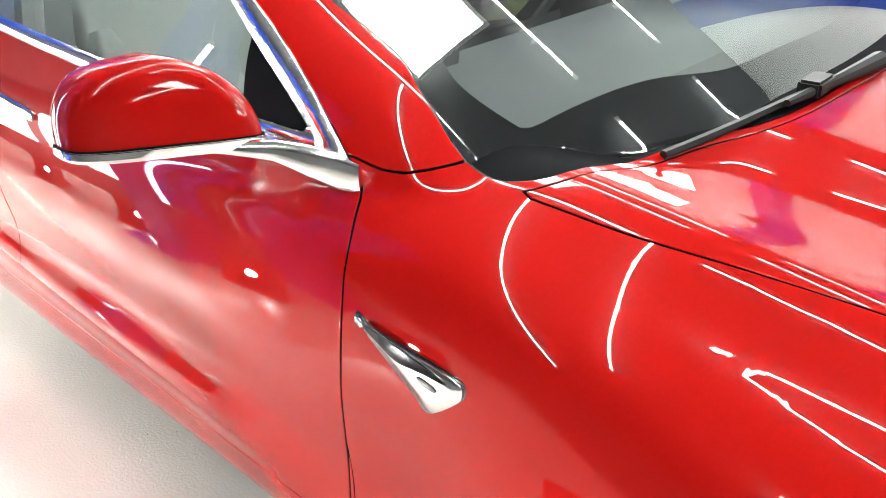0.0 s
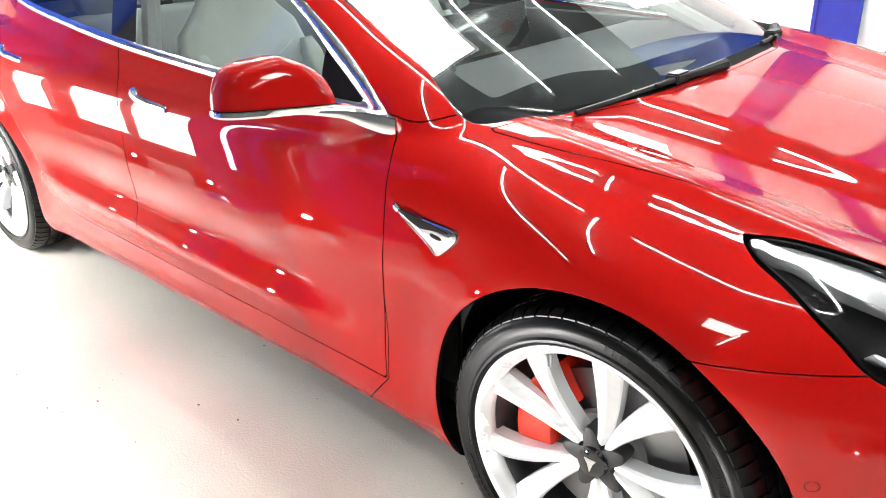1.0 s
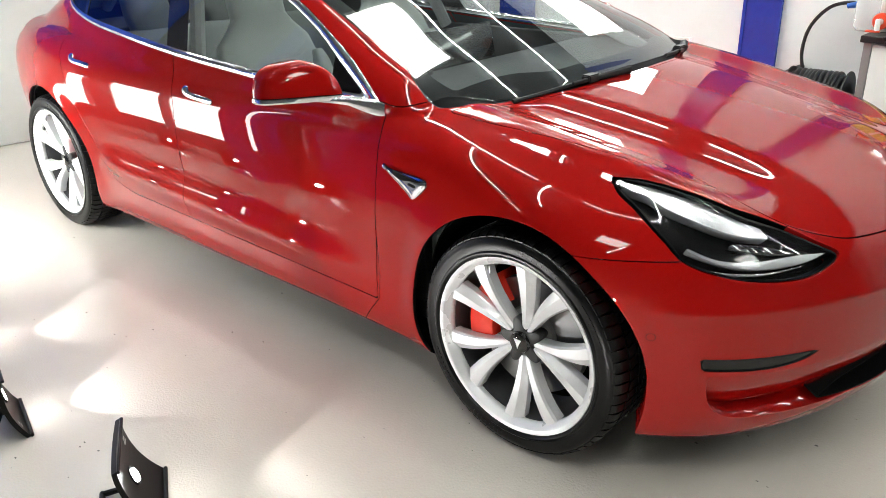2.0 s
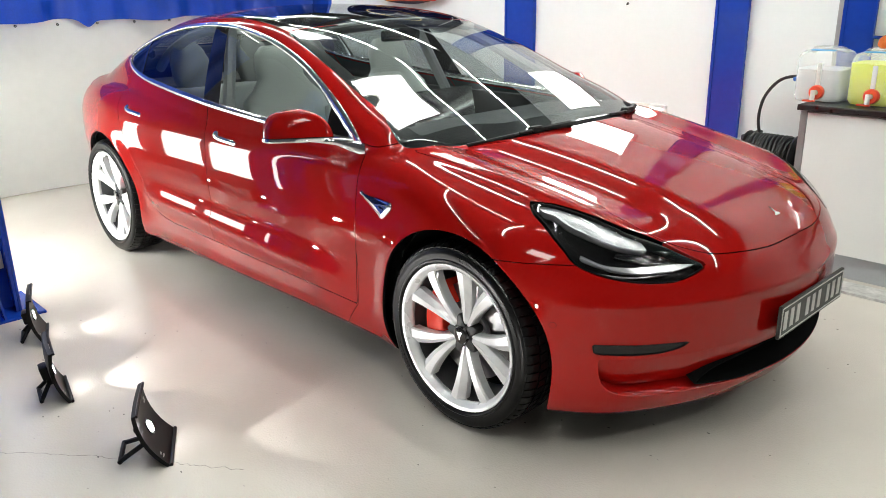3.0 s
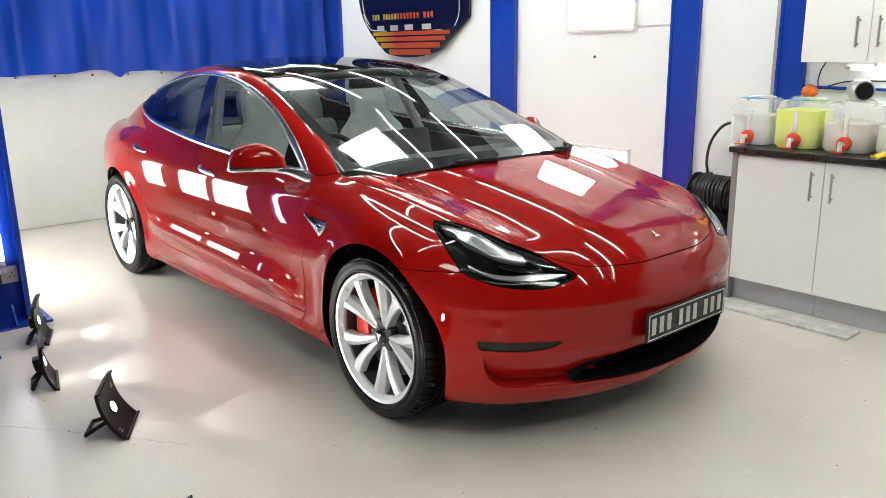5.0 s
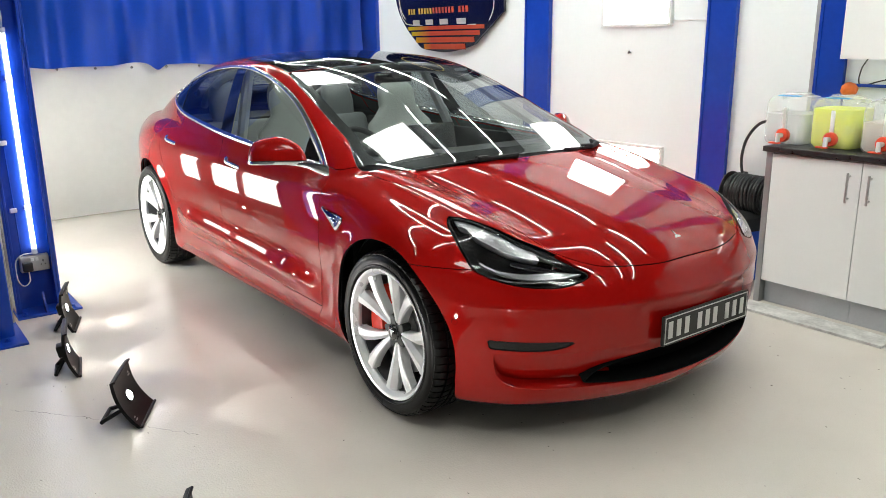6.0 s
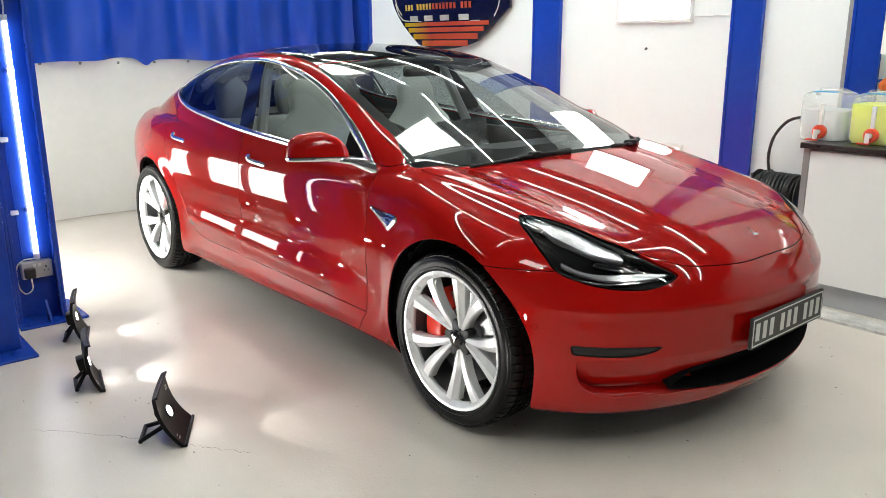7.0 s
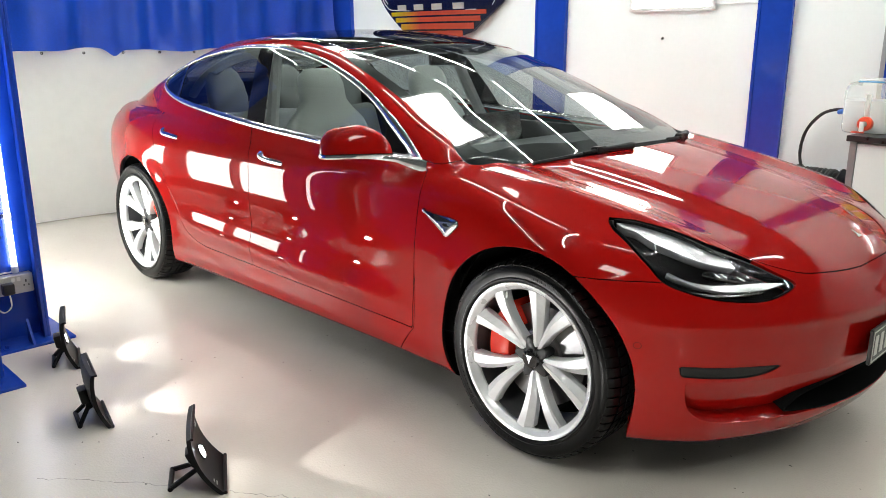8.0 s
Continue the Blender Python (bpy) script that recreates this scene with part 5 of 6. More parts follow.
seat(-0.09, -0.37)
seat(-0.09, 0.37)
rear_bench(-0.93)
part("cabin_floor", box(-1.35, 1.2, -0.74, 0.74, 0.20, 0.26), CABIN_DARK, car, smooth=False)
part("parcel_shelf", box(-1.78, -1.28, -0.62, 0.62, 0.93, 0.96, 0.01), CABIN_DARK, car, smooth=False)
part("bulkhead", box(1.16, 1.2, -0.47, 0.47, 0.26, 0.86), CABIN_DARK, car, smooth=False)
for s in (-1, 1):
    a, b = sorted((s * 0.735, s * 0.775))
    part("door_card", box(-1.30, 1.0, a, b, 0.28, 0.915, 0.012), CABIN_DARK, car, "dark inner door trim")
    a, b = sorted((s * 0.70, s * 0.735))
    part("armrest", box(-0.2, 0.55, a, b, 0.62, 0.70, 0.012), LEATHER, car)
    pil = [Vector((x, s * (y - 0.062 - 0.02 * (x > 0.3)), z - 0.045 - 0.02 * (x > 0.3))) for x, y, z in ((1.02, 0.73, 0.93), (0.8, 0.70, 1.03), (0.5, 0.665, 1.16), (0.2, 0.62, 1.265), (0.0, 0.59, 1.315), (-0.4, 0.58, 1.35), (-0.9, 0.565, 1.31), (-1.35, 0.52, 1.19), (-1.6, 0.48, 1.08))]
    part("pillar_trim", rod(smooth_line(pil, 5), 0.028, 8), CABIN_GREY, car, "pale grey roof pillar lining")
    part("belt_pillar", rod([(-0.25, s * 0.735, 0.9), (-0.38, s * 0.60, 1.30)], 0.030, 8), CABIN_GREY, car)
part("rear_glass_trim", rod(along_screen([(-1.788 + 0.70 * y * y, y) for y in np.linspace(-0.46, 0.46, 17)], -0.034), 0.030, 8), CABIN_DARK, car)
part("roof_beam", rod([(-0.52, y, 1.372 - 0.13 * y * y) for y in np.linspace(-0.56, 0.56, 15)], 0.028, 8), CABIN_DARK, car)
part("header", rod([(0.20 - 0.25 * y * y, y, 1.318 - 0.13 * y * y) for y in np.linspace(-0.57, 0.57, 15)], 0.020, 8), CABIN_DARK, car)
DASH_GREY = surface("grey_dash_cloth", (0.035, 0.038, 0.04), 0.6, vary=0.08, bump=0.02, fine=300)
# dashboard: a deep shelf that follows the windscreen, with a pale strip
bm = bmesh.new()
rows = []
for s in np.linspace(0, 1, 15):
    y = -0.71 + 1.42 * s
    xf = 1.22 - 0.38 * y * y
    rows.append([bm.verts.new((x, y, z)) for x, z in ((xf, 0.885), (0.98, 0.905), (0.72, 0.915), (0.58, 0.905), (0.555, 0.88), (0.56, 0.80), (0.62, 0.66), (0.66, 0.45))])
for a, b in zip(rows, rows[1:]):
    for m in range(7):
        bm.faces.new((a[m], b[m], b[m + 1], a[m + 1]))
bmesh.ops.recalc_face_normals(bm, faces=bm.faces[:])
dash = part("dashboard", bm, DASH_GREY, car, "wide dark dashboard with a pale strip")
bm = bmesh.new()
rows = []
for s in np.linspace(0, 1, 15):
    y = -0.70 + 1.40 * s
    xf, xb = 1.225 - 0.38 * y * y, 1.00 - 0.10 * y * y
    rows.append([bm.verts.new((x, y, z)) for x, z in ((xf, 0.890), ((xf + xb) / 2, 0.903), (xb, 0.913), (xb - 0.004, 0.905))])
for a, b in zip(rows, rows[1:]):
    for m in range(3):
        bm.faces.new((a[m], b[m], b[m + 1], a[m + 1]))
bmesh.ops.recalc_face_normals(bm, faces=bm.faces[:])
part("demister_grille", bm, CABIN_DARK, dash, "black panel below the windscreen")
part("dash_strip", box(0.545, 0.557, -0.66, 0.66, 0.80, 0.865, 0.004), LEATHER, dash, smooth=False)
part("touch_screen", box(-0.01, 0.008, -0.19, 0.19, -0.115, 0.115, 0.004), GLOSS_BLACK, car, "large black centre touch screen", smooth=False).matrix_basis = pose(0.50, 0.0, 0.915, 0, -12, 0)
wheel_rim = part("steering_wheel", rod([(0, 0.178 * math.cos(a), 0.170 * math.sin(a)) for a in (2 * math.pi * k / 40 for k in range(40))], 0.015, 10, closed=True), CABIN_DARK, car, "black three-spoke steering wheel")
wheel_rim.matrix_basis = pose(0.40, -0.37, 0.86, 0, -22, 0)
part("wheel_hub", box(-0.005, 0.05, -0.075, 0.075, -0.06, 0.05, 0.02), CABIN_DARK, wheel_rim)
for y0, z0, y1, z1 in ((-0.06, 0, -0.17, 0.01), (0.06, 0, 0.17, 0.01), (0, -0.05, 0, -0.16)):
    part("wheel_spoke", rod([(0.01, y0, z0), (0.0, y1, z1)], 0.014, 8), CABIN_DARK, wheel_rim)
for y in (-0.06, 0.06):
    part("stalk", rod([(0.06, y, 0.01), (0.07, y * 3.2, 0.03)], 0.008, 8), CABIN_DARK, wheel_rim)
part("column_shroud", rod([(0.03, 0, -0.01), (0.25, 0, -0.02)], 0.04, 12), CABIN_DARK, wheel_rim)
part("rear_mirror", box(0.17, 0.20, -0.12, 0.12, 1.235, 1.29, 0.012), GLOSS_BLACK, car, "black interior mirror")
part("mirror_stem", rod([(0.19, 0, 1.28), (0.27, 0, 1.285)], 0.02, 8), CABIN_DARK, car)
part("console", box(-0.1, 0.6, -0.11, 0.11, 0.30, 0.62, 0.03), CABIN_DARK, car)
for y in (-0.37, 0.37):
    part("sun_visor", box(0.02, 0.17, y - 0.17, y + 0.17, 1.285, 1.30, 0.006), CABIN_GREY, car)


# ---------- cupboards and worktop ----------
def bar_handle(x, z0, z1, y, parent):
    h = part("handle", rod([(x, y - 0.028, z0), (x, y - 0.028, z1)], 0.0065, 10), BRUSHED, parent, "brushed steel bar handle")
    for z in (z0 + 0.018, z1 - 0.018):
        part("handle_post", rod([(x, y, z), (x, y - 0.028, z)], 0.005, 8), BRUSHED, parent)


def base_cupboard(x0, x1, hinge_left):
    ob = empty("base_cupboard", pose(x0, 1.54, 0))
    w = x1 - x0
    tagged(ob, "white base cupboard with a bar handle on a grey plinth", "cupboard", "base cupboards")
    part("carcass", box(0.001, w - 0.001, 0.0, 0.44, 0.131, 0.855), CAB_WHITE, ob, smooth=False)
    door = part("door", box(0.002, w - 0.002, -0.020, -0.001, 0.135, 0.848, 0.0015), CAB_WHITE, ob, "plain white door", smooth=False)
    hx = w - 0.055 if hinge_left else 0.050
    bar_handle(hx, 0.645, 0.795, -0.020, door)
    part("plinth", box(0.001, w - 0.001, 0.03, 0.05, 0.0, 0.129), KICK_GREY, ob, smooth=False)


for k, (a, b) in enumerate(((1.592, 2.075), (2.075, 2.558), (2.558, 3.04), (3.04, 3.52))):
    base_cupboard(a, b, k % 2 == 0)
end = finish("end_panel", box(1.556, 1.590, 1.522, 1.985, 0.0, 0.858, 0.002), GREY_METAL)
tagged(end, "grey edged end panel of the base cupboards", "cupboard panel")
top = finish("worktop", box(1.545, 3.53, 1.495, 1.99, 0.858, 0.888, 0.004), WORKTOP)
tagged(top, "thin black worktop over the white cupboards", "worktop")
board = finish("floor_board", box(1.30, 2.353, 1.335, 1.49, 0.0, 0.014, 0.002), surface("scuffed_white_board", (0.70, 0.69, 0.66), 0.5, vary=0.25, scale=12, fine=60))
tagged(board, "scuffed white board lying along the plinth", "board")


def wall_cupboard(x0, x1, hinge_left):
    ob = empty("wall_cupboard", pose(x0, 1.70, 1.345))
    w = x1 - x0
    tagged(ob, "white wall cupboard with a bar handle", "cupboard", "wall cupboards")
    part("carcass", box(0.001, w - 0.001, 0.0, 0.298, 0.002, 0.72), CAB_WHITE, ob, smooth=False)
    door = part("door", box(0.0015, w - 0.0015, -0.019, -0.001, 0.0, 0.72, 0.0015), CAB_WHITE, ob, smooth=False)
    bar_handle(w - 0.055 if hinge_left else 0.05, 0.075, 0.225, -0.019, door)


for k, (a, b) in enumerate(((1.815, 2.155), (2.155, 2.495), (2.495, 2.835), (2.835, 3.175))):
    wall_cupboard(a, b, k % 2 == 0)
under = tube_light(pose(2.32, 1.86, 1.315), 0.62, POST_TUBE, "lit slim lamp under the wall cupboards")
shelf_rail = finish("wall_conduit", rod([(1.70, 1.975, 1.20), (2.2, 1.975, 1.195), (3.4, 1.975, 1.195)], 0.009, 8), BLUE_STEEL, smooth=True)
tagged(shelf_rail, "thin blue conduit along the wall over the worktop", "conduit")
cables = finish("wall_cable", rod(smooth_line([(1.83, 1.985, 1.36), (1.79, 1.98, 1.28), (1.80, 1.98, 1.20), (1.95, 1.98, 1.235), (2.2, 1.982, 1.24)], 8), 0.004, 6), SATIN_BLACK, smooth=True)
tagged(cables, "thin black cable hanging on the wall", "cable")

# ---------- water containers ----------
def milky(name, rgb, clear):
    m, nt, bs = nodes_of(name)
    out = nt.nodes["Material Output"]
    tr, mix = nt.nodes.new("ShaderNodeBsdfTransparent"), nt.nodes.new("ShaderNodeMixShader")
    tr.inputs[0].default_value = (*[0.7 + 0.3 * c for c in rgb], 1)
    bs.inputs["Base Color"].default_value, bs.inputs["Roughness"].default_value = (*rgb, 1), 0.35
    mix.inputs[0].default_value = clear
    nt.links.new(bs.outputs[0], mix.inputs[1])
    nt.links.new(tr.outputs[0], mix.inputs[2])
    nt.links.new(mix.outputs[0], out.inputs[0])
    return m


JUG = milky("milky_plastic", (0.90, 0.91, 0.90), 0.74)
TAP_RED, TAP_WHITE = plain("orange_red_tap", (0.75, 0.075, 0.03), 0.35), plain("white_tap", (0.78, 0.78, 0.76), 0.4)
TAPE_BLUE = plain("blue_tape", (0.02, 0.22, 0.48), 0.5)


def jug(x, liquid, level, label, tape):
    ob = empty("water_container", pose(x, 1.735, 0.888))
    tagged(ob, label, "container", "water containers")
    w, d, h = 0.117, 0.125, 0.262
    bm = bmesh.new()
    rows = []
    for z, k in ((0.0, 0.88), (0.008, 0.95), (0.025, 1.0), (0.12, 1.0), (0.125, 0.985), (0.135, 0.985), (0.14, 1.0), (0.205, 1.0), (0.232, 0.95), (0.249, 0.86), (0.258, 0.70), (h, 0.5)):
        rows.append([bm.verts.new((px * k, py * k, z)) for px, py in rounded(-w, w, -d, d, 0.045, 5)])
    for a, b in zip(rows, rows[1:]):
        for i in range(len(a)):
            bm.faces.new((a[i], a[(i + 1) % len(a)], b[(i + 1) % len(a)], b[i]))
    bm.faces.new(rows[0])
    bm.faces.new(rows[-1])
    bmesh.ops.recalc_face_normals(bm, faces=bm.faces[:])
    part("body", bm, JUG, ob, "milky translucent plastic body").visible_shadow = False
    bm = bmesh.new()
    rows = []
    for z, k in ((0.004, 0.86), (0.026, 0.975), (level, 0.975)):
        rows.append([bm.verts.new((px * k, py * k, z)) for px, py in rounded(-w, w, -d, d, 0.045, 5)])
    for a, b in zip(rows, rows[1:]):
        for i in range(len(a)):
            bm.faces.new((a[i], a[(i + 1) % len(a)], b[(i + 1) % len(a)], b[i]))
    bm.faces.new(rows[0])
    bm.faces.new(rows[-1])
    bmesh.ops.recalc_face_normals(bm, faces=bm.faces[:])
    part("liquid", bm, liquid, ob)
    ring = part("tap_collar", lathe([(0.015, -d - 0.022), (0.033, -d - 0.022), (0.037, -d - 0.014), (0.037, -d + 0.004), (0.015, -d + 0.004)], 24, "y", centre=(0.012, 0, 0.052), closed=True), TAP_RED, ob, "round orange-red tap collar")
    tap = part("tap", rod([(0.012, -d - 0.018, 0.052), (0.010, -d - 0.05, 0.052)], 0.012, 12), TAP_WHITE, ob, "white plastic tap")
    part("spout", rod([(0.010, -d - 0.046, 0.066), (0.010, -d - 0.05, 0.012)], 0.012, 12), TAP_WHITE, ob)
    part("tap_lever", box(-0.035, 0.025, -d - 0.062, -d - 0.038, 0.008, 0.018, 0.003), TAP_RED, ob)
    part("dip_strip", box(0.0, 0.022, -d - 0.003, -d + 0.002, 0.085, 0.20, 0.004), TAP_WHITE, ob)
    handle = rod(smooth_line([(-0.085, 0.02, 0.236), (-0.066, 0.02, 0.262), (0.066, 0.02, 0.262), (0.085, 0.02, 0.236)], 6), 0.012, 10)
    part("handle", handle, JUG, ob)
    if tape:
        part("tape", box(-0.06, 0.06, -0.088, -0.048, 0.2565, 0.2625, 0.001), TAPE_BLUE, ob, "strip of blue tape")


jug(1.578, milky("clear_water", (0.84, 0.86, 0.86), 0.45), 0.165, "milky plastic water container with an orange-red tap", True)
jug(1.842, plain("yellow_green_fluid", (0.78, 0.86, 0.03), 0.4), 0.205, "plastic container filled with bright yellow-green fluid", True)
jug(2.108, milky("beige_fluid", (0.72, 0.66, 0.58), 0.2), 0.150, "plastic container half full of pale beige fluid", False)
jug(2.374, milky("pale_fluid", (0.74, 0.72, 0.68), 0.25), 0.150, "plastic container half full of pale fluid", False)
# an orange sponge and a silver lamp stand on the containers
bm = bmesh.new()
bmesh.ops.create_icosphere(bm, subdivisions=4, radius=0.042)
for v in bm.verts:
    v.co *= 1 + 0.10 * noise.noise(v.co * 60)
    v.co.z = max(v.co.z * 0.9, -0.026)
sponge = finish("sponge", bm, surface("orange_sponge", (0.72, 0.16, 0.03), 0.9, vary=0.25, fine=300, bump=0.5), smooth=True)
sponge.location = (1.835, 1.78, 1.186)
tagged(sponge, "round orange scrubbing sponge lying on a container", "sponge")
lampb = empty("work_lamp", pose(2.13, 1.70, 1.206, 0, 0, 38))
tagged(lampb, "silver egg-shaped work lamp with a dark round lens", "work lamp")
part("shell", lathe([(0.0, 0.10), (0.03, 0.092), (0.05, 0.06), (0.058, 0.01), (0.056, -0.05), (0.050, -0.075), (0, -0.075)], 36), surface("silver_plastic", (0.55, 0.55, 0.56), 0.3, 0.6, vary=0.03), lampb)
part("lens", lathe([(0.0, -0.080), (0.040, -0.080), (0.045, -0.074), (0, -0.074)], 32), GLOSS_BLACK, lampb)
bm = bmesh.new()
bmesh.ops.create_grid(bm, x_segments=14, y_segments=14, size=0.11)
for v in bm.verts:
    v.co.z = 0.022 + 0.020 * noise.noise(v.co * 18) + 0.010 * noise.noise(v.co * 45)
bmesh.ops.solidify(bm, geom=bm.faces[:], thickness=0.006)
cloth = finish("cleaning_cloth", bm, surface("yellow_microfibre", (0.78, 0.60, 0.03), 0.9, vary=0.15, fine=300, bump=0.4), smooth=True)
cloth.location = (2.42, 1.57, 0.890)
tagged(cloth, "crumpled yellow cleaning cloth on the black worktop", "cloth")

# ---------- hose reel ----------
reel = empty("hose_reel", pose(1.12, 1.82, 0.545, 0, 0, 90))
tagged(reel, "black hose wound on a wall reel beside the cupboards", "hose reel")
HOSE = surface("black_hose", (0.016, 0.016, 0.017), 0.45, vary=0.2)
for k in range(12):
    for r in (0.070, 0.090, 0.107):
        y = -0.06 - 0.021 * k
        if r > 0.10 and k in (0, 11):
            continue
        part("coil", rod([(r * math.cos(a), y + 0.006 * math.sin(a + k), r * math.sin(a)) for a in (2 * math.pi * j / 36 for j in range(36))], 0.0105, 7, closed=True), HOSE, reel)
for y in (-0.045, -0.325):
    part("flange", lathe([(0.0, y), (0.122, y), (0.122, y + 0.006), (0, y + 0.006)], 40), SATIN_BLACK, reel)
part("bracket", box(-0.04, 0.178, -0.044, -0.012, -0.10, 0.10, 0.004), SATIN_BLACK, reel)
part("drum", lathe([(0.0, -0.325), (0.066, -0.325), (0.066, -0.045), (0, -0.045)], 32), SATIN_BLACK, reel)
loop = [(1.20, 1.90, 0.60), (1.17, 1.90, 0.72), (1.19, 1.90, 0.85), (1.27, 1.88, 0.95), (1.36, 1.86, 0.985), (1.43, 1.84, 0.98), (1.47, 1.83, 0.94), (1.485, 1.83, 0.885)]
hose = finish("hose", rod(smooth_line(loop, 8), 0.009, 8), HOSE, smooth=True)
tagged(hose, "black hose arching from the reel towards the worktop", "hose")
nozzle = finish("hose_coupling", rod([(1.37, 1.855, 0.972), (1.42, 1.84, 0.982), (1.47, 1.83, 0.94)], 0.017, 10, taper=[0.8, 1.1, 0.9]), plain("blue_coupling", (0.02, 0.12, 0.5), 0.35), smooth=True)
tagged(nozzle, "blue plastic hose coupling", "hose coupling")
washer = empty("pressure_washer", pose(1.335, 1.79, 0, 0, 0, -12))
tagged(washer, "blue and black pressure washer standing under the hose reel", "pressure washer")
WASHER_BLUE, WASHER_GREY = plain("blue_plastic", (0.01, 0.07, 0.42), 0.35), plain("dark_grey_plastic", (0.022, 0.023, 0.026), 0.45)
part("body", prism([(-0.10, 0.05), (0.10, 0.05), (0.105, 0.30), (0.07, 0.38), (-0.07, 0.38), (-0.105, 0.30)], -0.10, 0.10, "y", bevel=0.02), WASHER_BLUE, washer, "blue plastic shell")
cowl_bm = prism([(-0.13, 0.345), (-0.11, 0.315), (0.06, 0.315), (0.085, 0.345), (0.07, 0.42), (0.02, 0.455), (-0.09, 0.455), (-0.125, 0.42)], -0.115, 0.105, "y", bevel=0.02)
cowl_part = part("cowl", cowl_bm, WASHER_GREY, washer, "dark grey cowl")
part("dial", lathe([(0.017, -0.120), (0.025, -0.122), (0.026, -0.112), (0.017, -0.112)], 28, "y", closed=True, centre=(-0.035, 0, 0.375)), TAP_WHITE, cowl_part, "pale round dial")
for x in (-0.085, 0.085):
    part("wheel", lathe([(0.0, -0.02), (0.055, -0.02), (0.062, -0.012), (0.062, 0.012), (0.055, 0.02), (0, 0.02)], 28, "y", centre=(x, 0.07, 0.062)), SATIN_BLACK, washer)
for x in (-0.07, 0.07):
    part("foot", box(x - 0.02, x + 0.02, -0.09, -0.04, 0.0, 0.052, 0.004), SATIN_BLACK, washer)

# ---------- painted car bonnet hung as a sign ----------
NAVY = plain("navy_enamel", (0.004, 0.005, 0.022), 0.18, coat=0.15, spec=0.3)
sign_ob = empty("wall_sign", pose(-1.89, WALL_Y - 0.03, 2.06))
tagged(sign_ob, "dark navy bonnet-shaped sign with yellow to red stripes", "sign")
edge = [(-0.30, -0.675), (0.05, -0.70), (0.36, -0.655), (0.46, -0.60), (0.74, -0.40), (0.78, -0.32), (0.78, 0.25), (0.66, 0.52), (0.30, 0.60), (-0.40, 0.60), (-0.70, 0.50), (-0.80, 0.20), (-0.78, -0.20), (-0.66, -0.42), (-0.42, -0.62)]
ring = [(p[0], p[1]) for p in outline(edge, 5)]


def bulge(x, z):
    return -0.085 * max(0.0, 1 - (x / 0.85) ** 2 * 0.8 - (z / 0.75) ** 2 * 0.6)


def domed(poly, lift, name, mat_, label=""):
    """A shallow domed sheet inside an outline."""
    bm = bmesh.new()
    n = len(poly)
    cx, cz = sum(p[0] for p in poly) / n, sum(p[1] for p in poly) / n
    rings = []
    for k in (1.0, 0.97, 0.85, 0.65, 0.4, 0.15):
        rings.append([bm.verts.new((cx + (x - cx) * k, bulge(cx + (x - cx) * k, cz + (z - cz) * k) - lift * (1 if k < 1 else 0.6), cz + (z - cz) * k)) for x, z in poly])
    for a, b in zip(rings, rings[1:]):
        for i in range(n):
            bm.faces.new((a[i], a[(i + 1) % n], b[(i + 1) % n], b[i]))
    bm.faces.new(rings[-1])
    bmesh.ops.recalc_face_normals(bm, faces=bm.faces[:])
    return part(name, bm, mat_, sign_ob, label)


domed(ring, 0.0, "skin", NAVY, "glossy dark navy enamel")
bm = bmesh.new()
n = len(ring)
a = [bm.verts.new((x, bulge(x, z), z)) for x, z in ring]
b = [bm.verts.new((x * 0.98, 0.02, z * 0.98)) for x, z in ring]
for i in range(n):
    bm.faces.new((a[i], a[(i + 1) % n], b[(i + 1) % n], b[i]))
bmesh.ops.recalc_face_normals(bm, faces=bm.faces[:])
part("rim", bm, SATIN_BLACK, sign_ob)


def ramp_paint(name):
    m, nt, bs = nodes_of(name)
    tc, sep, ramp = nt.nodes.new("ShaderNodeTexCoord"), nt.nodes.new("ShaderNodeSeparateXYZ"), nt.nodes.new("ShaderNodeValToRGB")
    mr = nt.nodes.new("ShaderNodeMapRange")
    mr.inputs[1].default_value, mr.inputs[2].default_value = -0.62, 0.45
    nt.links.new(tc.outputs["Object"], sep.inputs[0])
    nt.links.new(sep.outputs[0], mr.inputs[0])
    nt.links.new(mr.outputs[0], ramp.inputs[0])
    ramp.color_ramp.elements[0].color, ramp.color_ramp.elements[0].position = (0.75, 0.55, 0.02, 1), 0.12
    ramp.color_ramp.elements[1].color, ramp.color_ramp.elements[1].position = (0.68, 0.10, 0.05, 1), 0.42
    nt.links.new(ramp.outputs[0], bs.inputs["Base Color"])
    bs.inputs["Roughness"].default_value = 0.15
    return m


STRIPE = ramp_paint("yellow_to_red_enamel")


def strip_on_sign(x0, x1, z0, z1, mat_, name, lift=0.004, slant=0.0):
    bm = bmesh.new()
    rows = []
    for k in range(17):
        x = x0 + (x1 - x0) * k / 16
        rows.append([bm.verts.new((x, bulge(x, z) - lift, z + slant * abs(x))) for z in (z0, (z0 + z1) / 2, z1)])
    for p, q in zip(rows, rows[1:]):
        for m in range(2):
            bm.faces.new((p[m], p[m + 1], q[m + 1], q[m]))
    bmesh.ops.solidify(bm, geom=bm.faces[:], thickness=-0.002)
    return part(name, bm, mat_, sign_ob)


for z0, z1, x0, x1 in ((-0.505, -0.472, -0.555, 0.56), (-0.556, -0.518, -0.50, 0.50), (-0.616, -0.570, -0.43, 0.43), (-0.676, -0.628, -0.30, 0.31)):
    strip_on_sign(x0, x1, z0, z1, STRIPE, "stripe")
TAG = plain("pale_tag", (0.62, 0.60, 0.56), 0.5)
for x in (-0.46, -0.24, -0.02, 0.22):
    strip_on_sign(x, x + 0.12, -0.462, -0.415, TAG, "tag")
